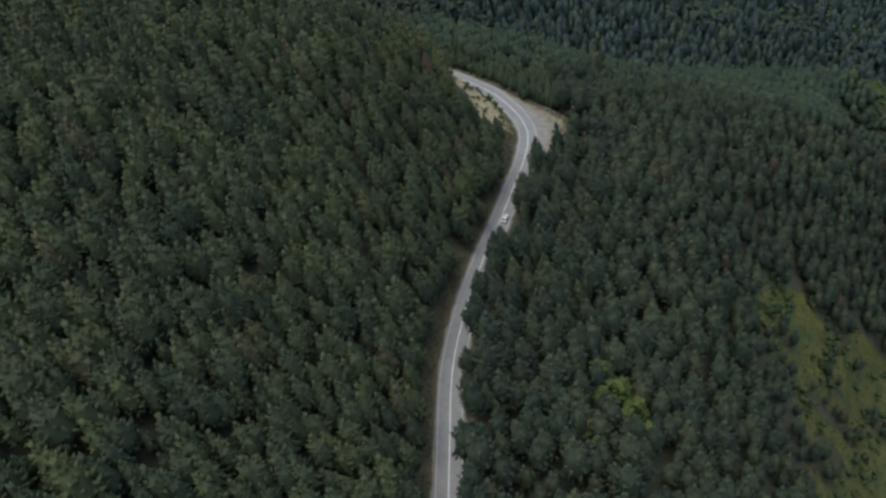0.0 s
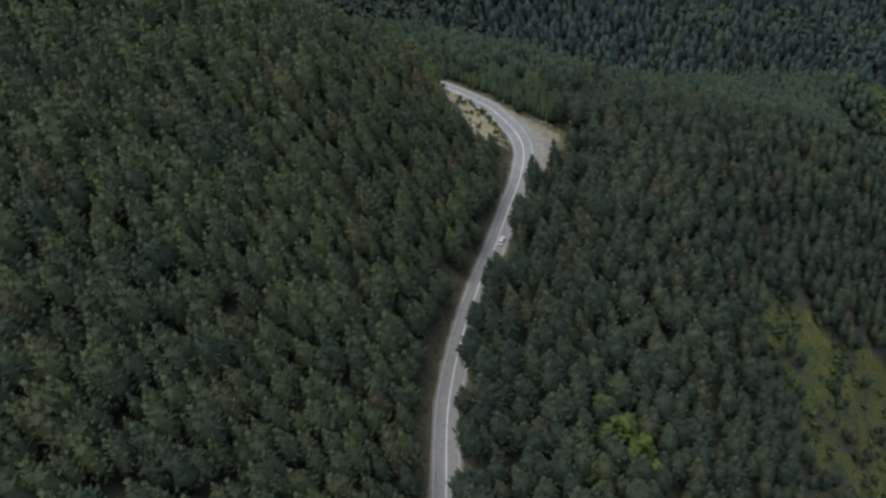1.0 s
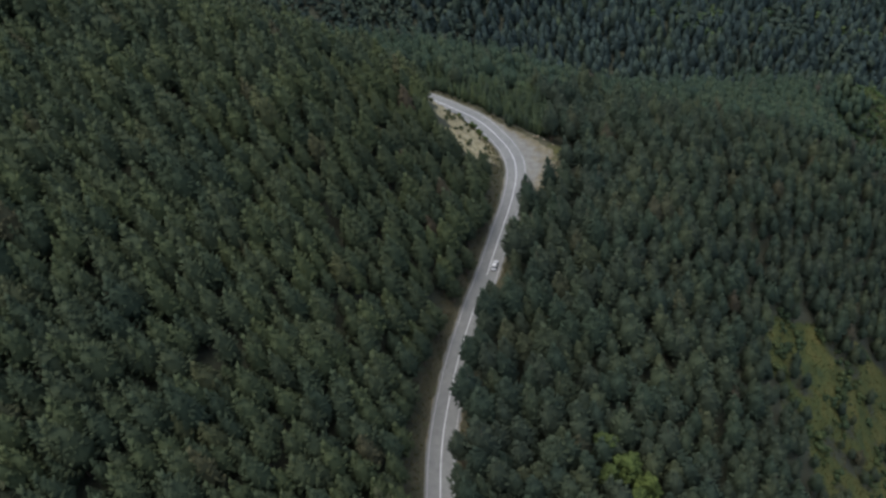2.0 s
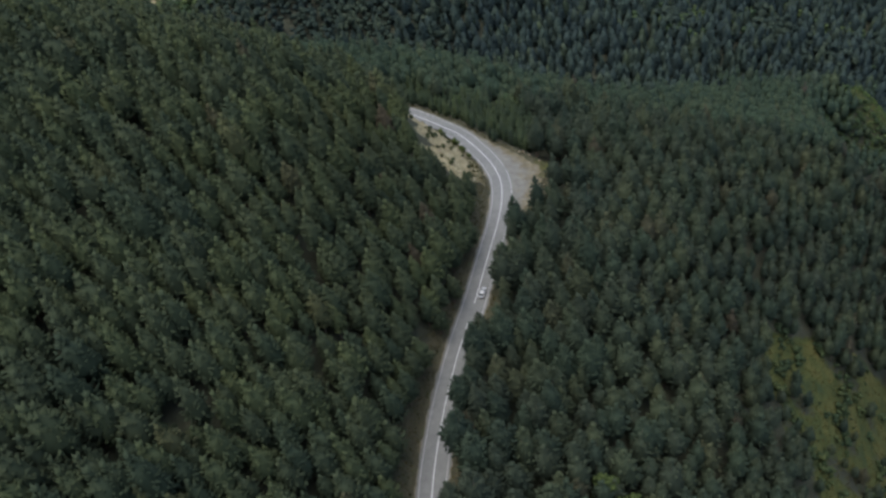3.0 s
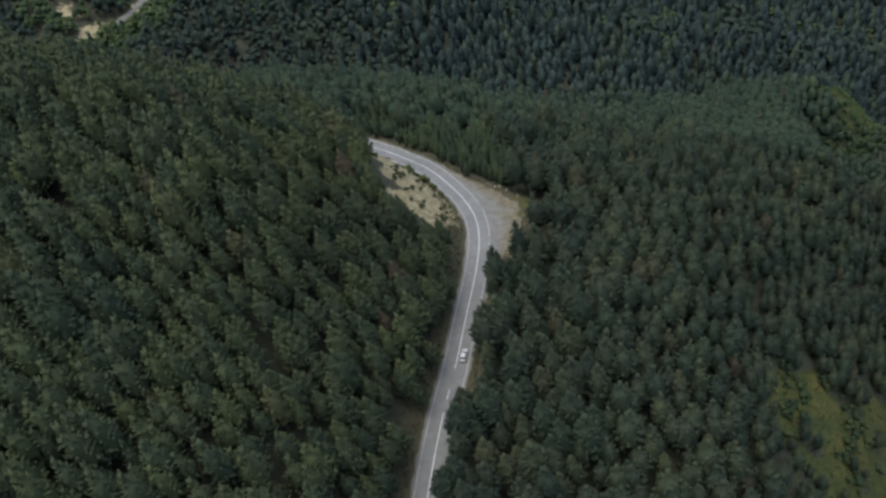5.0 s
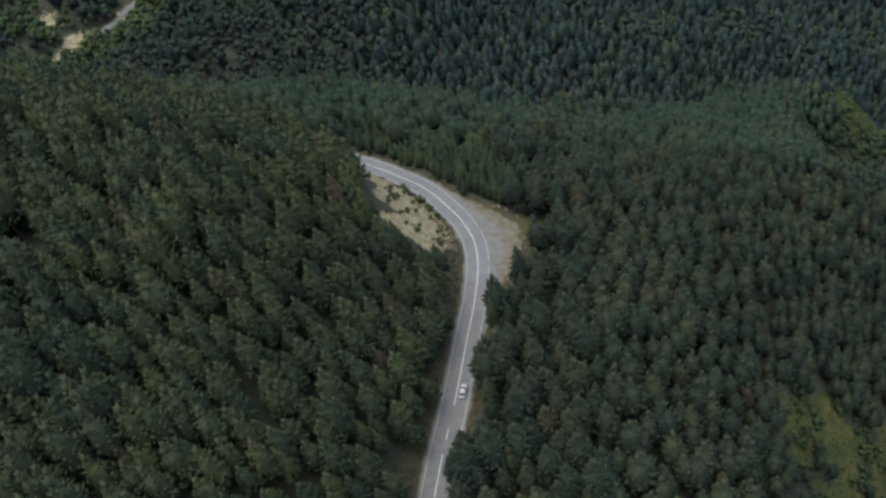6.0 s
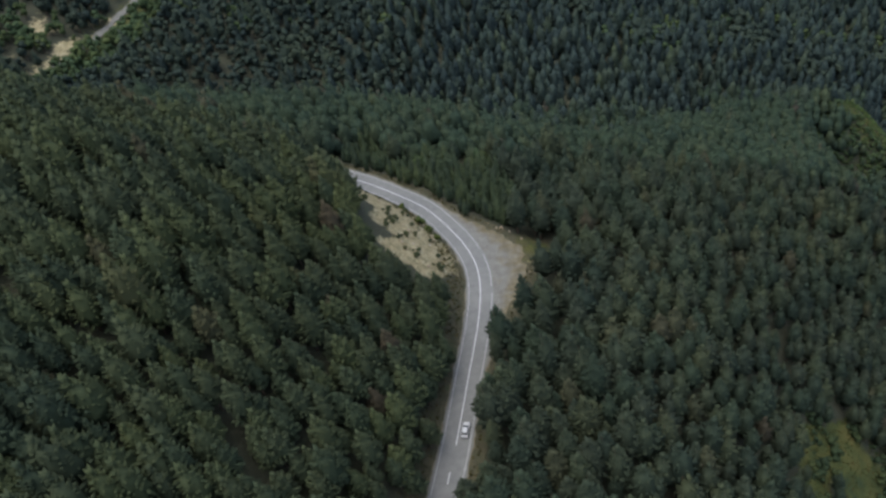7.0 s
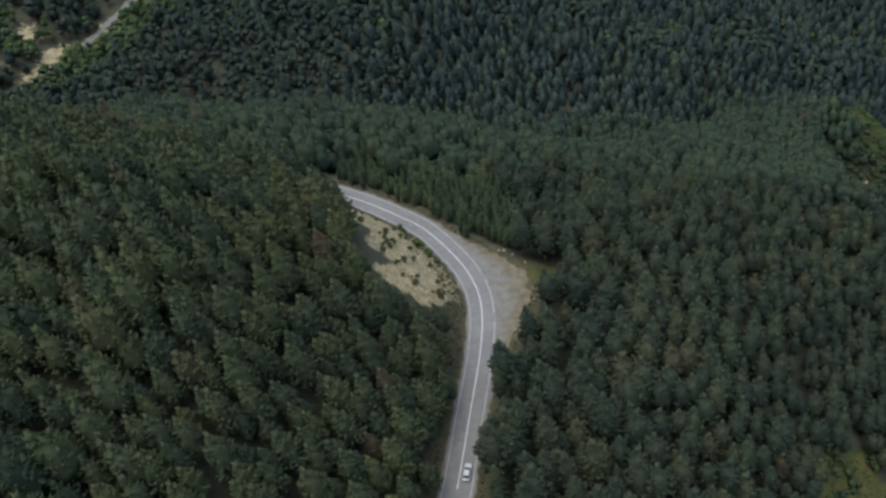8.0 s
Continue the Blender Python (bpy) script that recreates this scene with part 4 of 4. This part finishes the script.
def make_boulders():
    meshes = [boulder_mesh(k) for k in range(5)]
    spots = [(43.6, 251.2, 0.75), (42.3, 251.5, 0.45), (45.8, 249.6, 0.35), (39.9, 254.1, 0.3), (48.6, 245.2, 0.4), (48.0, 230.4, 0.3)]
    for k in range(22):
        x, y = on_bank(RNG.uniform(U_CUT_A - 2, U_CUT_B), RNG.uniform(6, 20))
        spots.append((x, y, RNG.uniform(0.25, 0.6)))
    for k, (x, y, r) in enumerate(spots):
        ob = tagged(new("boulder", meshes[k % 5]), "pale sandy boulder beside the road bend", "boulder", "boulders at the bend")
        ob.matrix_basis = pose(x, y, float(ground(np.array([x]), np.array([y]))[0]) - 0.1, 0, 0, k * 50) @ Matrix.Scale(r, 4)
    for k, (x, y, r) in enumerate([(253.5, 396.8, 1.6), (254.6, 395.0, 1.2), (259.5, 396.5, 0.8), (267, 394.5, 1.6), (267.8, 392.8, 1.2), (263, 395.5, 0.7)]):
        ob = tagged(new("rock_outcrop", meshes[k % 5]), "ochre rock outcrop on the wooded spur", "rock", "outcrops on the spur")
        ob.matrix_basis = pose(x, y, float(ground(np.array([x]), np.array([y]))[0]), 0, 0, k * 70) @ Matrix.Diagonal((r, r, r * 2.4, 1))


make_boulders()


# ============ dry grass ============
def make_grass():
    """Tufts on the meadow, on the verges and along the lay-by."""
    x, y = RNG.uniform(108, 215, 18000), RNG.uniform(95, 230, 18000)
    m = masks(x, y)[1]
    ok = m > 0.3
    x, y = x[ok], y[ok]
    u = RNG.uniform(U_SOUTH + 90, U_NORTH - 60, 4500)
    s = np.where(RNG.uniform(0, 1, 4500) < 0.75, RNG.uniform(4.9, 9.5, 4500), 0)
    s = np.where(s == 0, -RNG.uniform(4.6, 6.2, 4500) - layby(u), s)
    i = np.clip(np.round(u).astype(int), 0, len(LINE) - 1)
    x, y = np.r_[x, LINE[i, 0] + LEFT[i, 0] * s], np.r_[y, LINE[i, 1] + LEFT[i, 1] * s]
    n = len(x)
    base = np.stack([x, y, ground(x, y) - 0.25], 1)
    out = unit(np.stack([RNG.normal(0, 0.45, n), RNG.normal(0, 0.45, n), np.ones(n)], 1))
    side = unit(np.cross(out, RNG.normal(0, 1, (n, 3))))
    ln = RNG.uniform(0.45, 0.95, n)
    v, f = kites(base, out, side, ln, ln * 0.35, ln * 0.1)
    me = mesh_of("dry_grass", v, f, [GRASS], attributes=(("tint", np.repeat(RNG.uniform(0, 1, n), 4)),))
    tagged(new("dry_grass", me), "dry yellow-green grass on the meadow and verges", "grass", kind="stuff")


make_grass()


# ============ the car ============
def loft(rings, mat, name, caps=True):
    """A closed skin over rings of equal length."""
    k = len(rings[0])
    v = [p for ring in rings for p in ring]
    bm = bmesh.new()
    vs = [bm.verts.new(p) for p in v]
    for i in range(len(rings) - 1):
        for j in range(k):
            a, b2 = i * k + j, i * k + (j + 1) % k
            bm.faces.new((vs[a], vs[b2], vs[b2 + k], vs[a + k]))
    if caps:
        bm.faces.new(vs[:k][::-1])
        bm.faces.new(vs[-k:])
    bmesh.ops.recalc_face_normals(bm, faces=bm.faces)
    me = bpy.data.meshes.new(name)
    bm.to_mesh(me)
    bm.free()
    for p in me.polygons:
        p.use_smooth = True
    me.materials.append(mat)
    return me


def body_ring(x, half, low, high, crown):
    """A cross-section of the car's body, rounded at the shoulder."""
    return [(x, -half * 0.9, low), (x, -half, low + 0.16), (x, -half, high - 0.16), (x, -half * 0.93, high - 0.03), (x, -half * 0.55, high + crown * 0.7), (x, 0, high + crown),
            (x, half * 0.55, high + crown * 0.7), (x, half * 0.93, high - 0.03), (x, half, high - 0.16), (x, half, low + 0.16), (x, half * 0.9, low)]


def slab(corners, thick, mat, name):
    """A thin curved-edge panel between four corners."""
    p = [Vector(c) for c in corners]
    n = (p[1] - p[0]).cross(p[3] - p[0]).normalized() * thick
    bm = bmesh.new()
    a = [bm.verts.new(q) for q in p]
    b2 = [bm.verts.new(q + n) for q in p]
    bm.faces.new(a[::-1])
    bm.faces.new(b2)
    for i in range(4):
        bm.faces.new((a[i], a[(i + 1) % 4], b2[(i + 1) % 4], b2[i]))
    bmesh.ops.recalc_face_normals(bm, faces=bm.faces)
    bmesh.ops.bevel(bm, geom=bm.edges[:], offset=thick * 0.4, segments=1, affect="EDGES")
    me = bpy.data.meshes.new(name)
    bm.to_mesh(me)
    bm.free()
    me.materials.append(mat)
    return me


def wheel_mesh(radius, width, mat, name, hollow):
    ring = [(radius * 0.62, -width / 2), (radius * 0.95, -width / 2), (radius, -width * 0.35), (radius, width * 0.35), (radius * 0.95, width / 2), (radius * 0.62, width / 2)]
    if not hollow:
        ring = [(0.03, -width * 0.4), (radius * 0.3, -width * 0.42), (radius * 0.58, -width * 0.3), (radius * 0.62, -width * 0.46), (radius * 0.62, width * 0.46), (radius * 0.58, width * 0.3), (radius * 0.3, width * 0.42), (0.03, width * 0.4)]
    n = 20
    v, f, k = [], [], len(ring)
    for i in range(n):
        a = i / n * 2 * math.pi
        v += [(math.cos(a) * r, w, math.sin(a) * r) for r, w in ring]
    for i in range(n):
        for j in range(k):
            f.append((i * k + j, i * k + (j + 1) % k, ((i + 1) % n) * k + (j + 1) % k, ((i + 1) % n) * k + j))
    return mesh_of(name, v, f, [mat], smooth=True)


def make_car():
    white = plain("white_car_paint", (0.44, 0.44, 0.45), 0.3)
    glass = plain("dark_car_glass", (0.015, 0.017, 0.02), 0.08)
    black = plain("black_rubber", (0.02, 0.02, 0.02), 0.8)
    alloy = plain("alloy", (0.45, 0.45, 0.46), 0.35, 0.9)
    red = plain("tail_light_red", (0.3, 0.02, 0.02), 0.25)
    clear = plain("headlight_clear", (0.7, 0.72, 0.75), 0.15)
    trim = plain("grey_plastic", (0.05, 0.05, 0.055), 0.6)
    car = new("car")
    hull = [body_ring(x, w, lo, hi, c) for x, w, lo, hi, c in (
        (-2.14, 0.62, 0.42, 0.78, 0.02), (-2.06, 0.78, 0.3, 0.92, 0.03), (-1.75, 0.86, 0.24, 0.98, 0.04), (-0.8, 0.88, 0.22, 0.97, 0.04), (0.5, 0.88, 0.22, 0.95, 0.04),
        (1.0, 0.87, 0.22, 0.92, 0.05), (1.6, 0.84, 0.24, 0.82, 0.06), (2.0, 0.74, 0.3, 0.7, 0.05), (2.14, 0.56, 0.4, 0.6, 0.02))]
    part("body", loft(hull, white, "body"), car, "white painted body")
    cabin = [[(x, -w, 0.95), (x, -w * 0.97, 1.0), (x, -w * r, z - 0.05), (x, -w * r * 0.8, z), (x, 0, z + 0.03 * r), (x, w * r * 0.8, z), (x, w * r, z - 0.05), (x, w * 0.97, 1.0), (x, w, 0.95)]
             for x, w, r, z in ((-1.72, 0.74, 0.96, 1.03), (-1.2, 0.79, 0.82, 1.38), (-0.5, 0.8, 0.8, 1.45), (0.1, 0.8, 0.8, 1.43), (0.95, 0.76, 0.96, 1.0))]
    part("cabin", loft(cabin, glass, "cabin"), car, "dark glazed cabin")
    roof = [[(x, -w, z - 0.03), (x, -w * 0.8, z + 0.02), (x, 0, z + 0.05), (x, w * 0.8, z + 0.02), (x, w, z - 0.03), (x, 0, z - 0.05)] for x, w, z in ((-1.25, 0.64, 1.37), (-0.5, 0.66, 1.45), (0.05, 0.66, 1.44), (0.2, 0.65, 1.39))]
    part("roof", loft(roof, white, "roof"), car, "white roof panel")
    for s in (-1, 1):
        for a, b2 in (((-1.72, 0.72 * s, 1.02), (-1.2, 0.66 * s, 1.38)), ((0.2, 0.66 * s, 1.39), (0.95, 0.74 * s, 1.0)), ((-0.35, 0.79 * s, 1.0), (-0.35, 0.66 * s, 1.42))):
            p, q = Vector(a), Vector(b2)
            o = Vector((0.05, 0, 0))
            part("pillar", slab((p - o, p + o, q + o, q - o), 0.025 * s, white, "pillar"), car)
        part("tail_light", slab(((-2.07, 0.5 * s, 0.72), (-2.0, 0.8 * s, 0.72), (-2.0, 0.8 * s, 0.9), (-2.07, 0.5 * s, 0.9)), 0.04, red, "tail_light"), car, "red tail light")
        part("headlight", slab(((2.0, 0.72 * s, 0.56), (2.12, 0.45 * s, 0.54), (2.08, 0.45 * s, 0.68), (1.95, 0.72 * s, 0.7)), 0.03, clear, "headlight"), car, "clear headlight")
        mirror = body_ring(0.0, 0.07, -0.06, 0.08, 0.01)
        rings = [[(x, y * w + 0.95 * s, z + 1.0) for _, y, z in mirror] for x, w in ((0.62, 0.6), (0.68, 1.0), (0.76, 0.7))]
        part("door_mirror", loft(rings, white, "door_mirror"), car)
    part("rear_bumper", slab(((-2.17, -0.78, 0.34), (-2.17, 0.78, 0.34), (-2.15, 0.78, 0.56), (-2.15, -0.78, 0.56)), 0.06, trim, "rear_bumper"), car, "grey plastic bumper")
    part("front_bumper", slab(((2.12, -0.7, 0.3), (2.12, 0.7, 0.3), (2.14, 0.7, 0.48), (2.14, -0.7, 0.48)), 0.05, trim, "front_bumper"), car, "grey plastic bumper")
    tyre, rim = wheel_mesh(0.31, 0.2, black, "tyre", True), wheel_mesh(0.31, 0.2, alloy, "rim", False)
    for x in (-1.32, 1.3):
        for y in (-0.78, 0.78):
            w = part("tyre", tyre, car, "black rubber tyre")
            w.matrix_basis = pose(x, y, 0.31)
            part("rim", rim, w, "alloy rim")
    i = int(round(station(21.9, 183.0)))
    x, y = LINE[i, :2] - LEFT[i] * 1.75
    car.matrix_basis = pose(x, y, LINE[i, 2] + 0.062, 0, 0, math.degrees(math.atan2(TANGENT[i, 1], TANGENT[i, 0])))
    tagged(car, "white hatchback car with dark windows on the asphalt road", "car")


make_car()
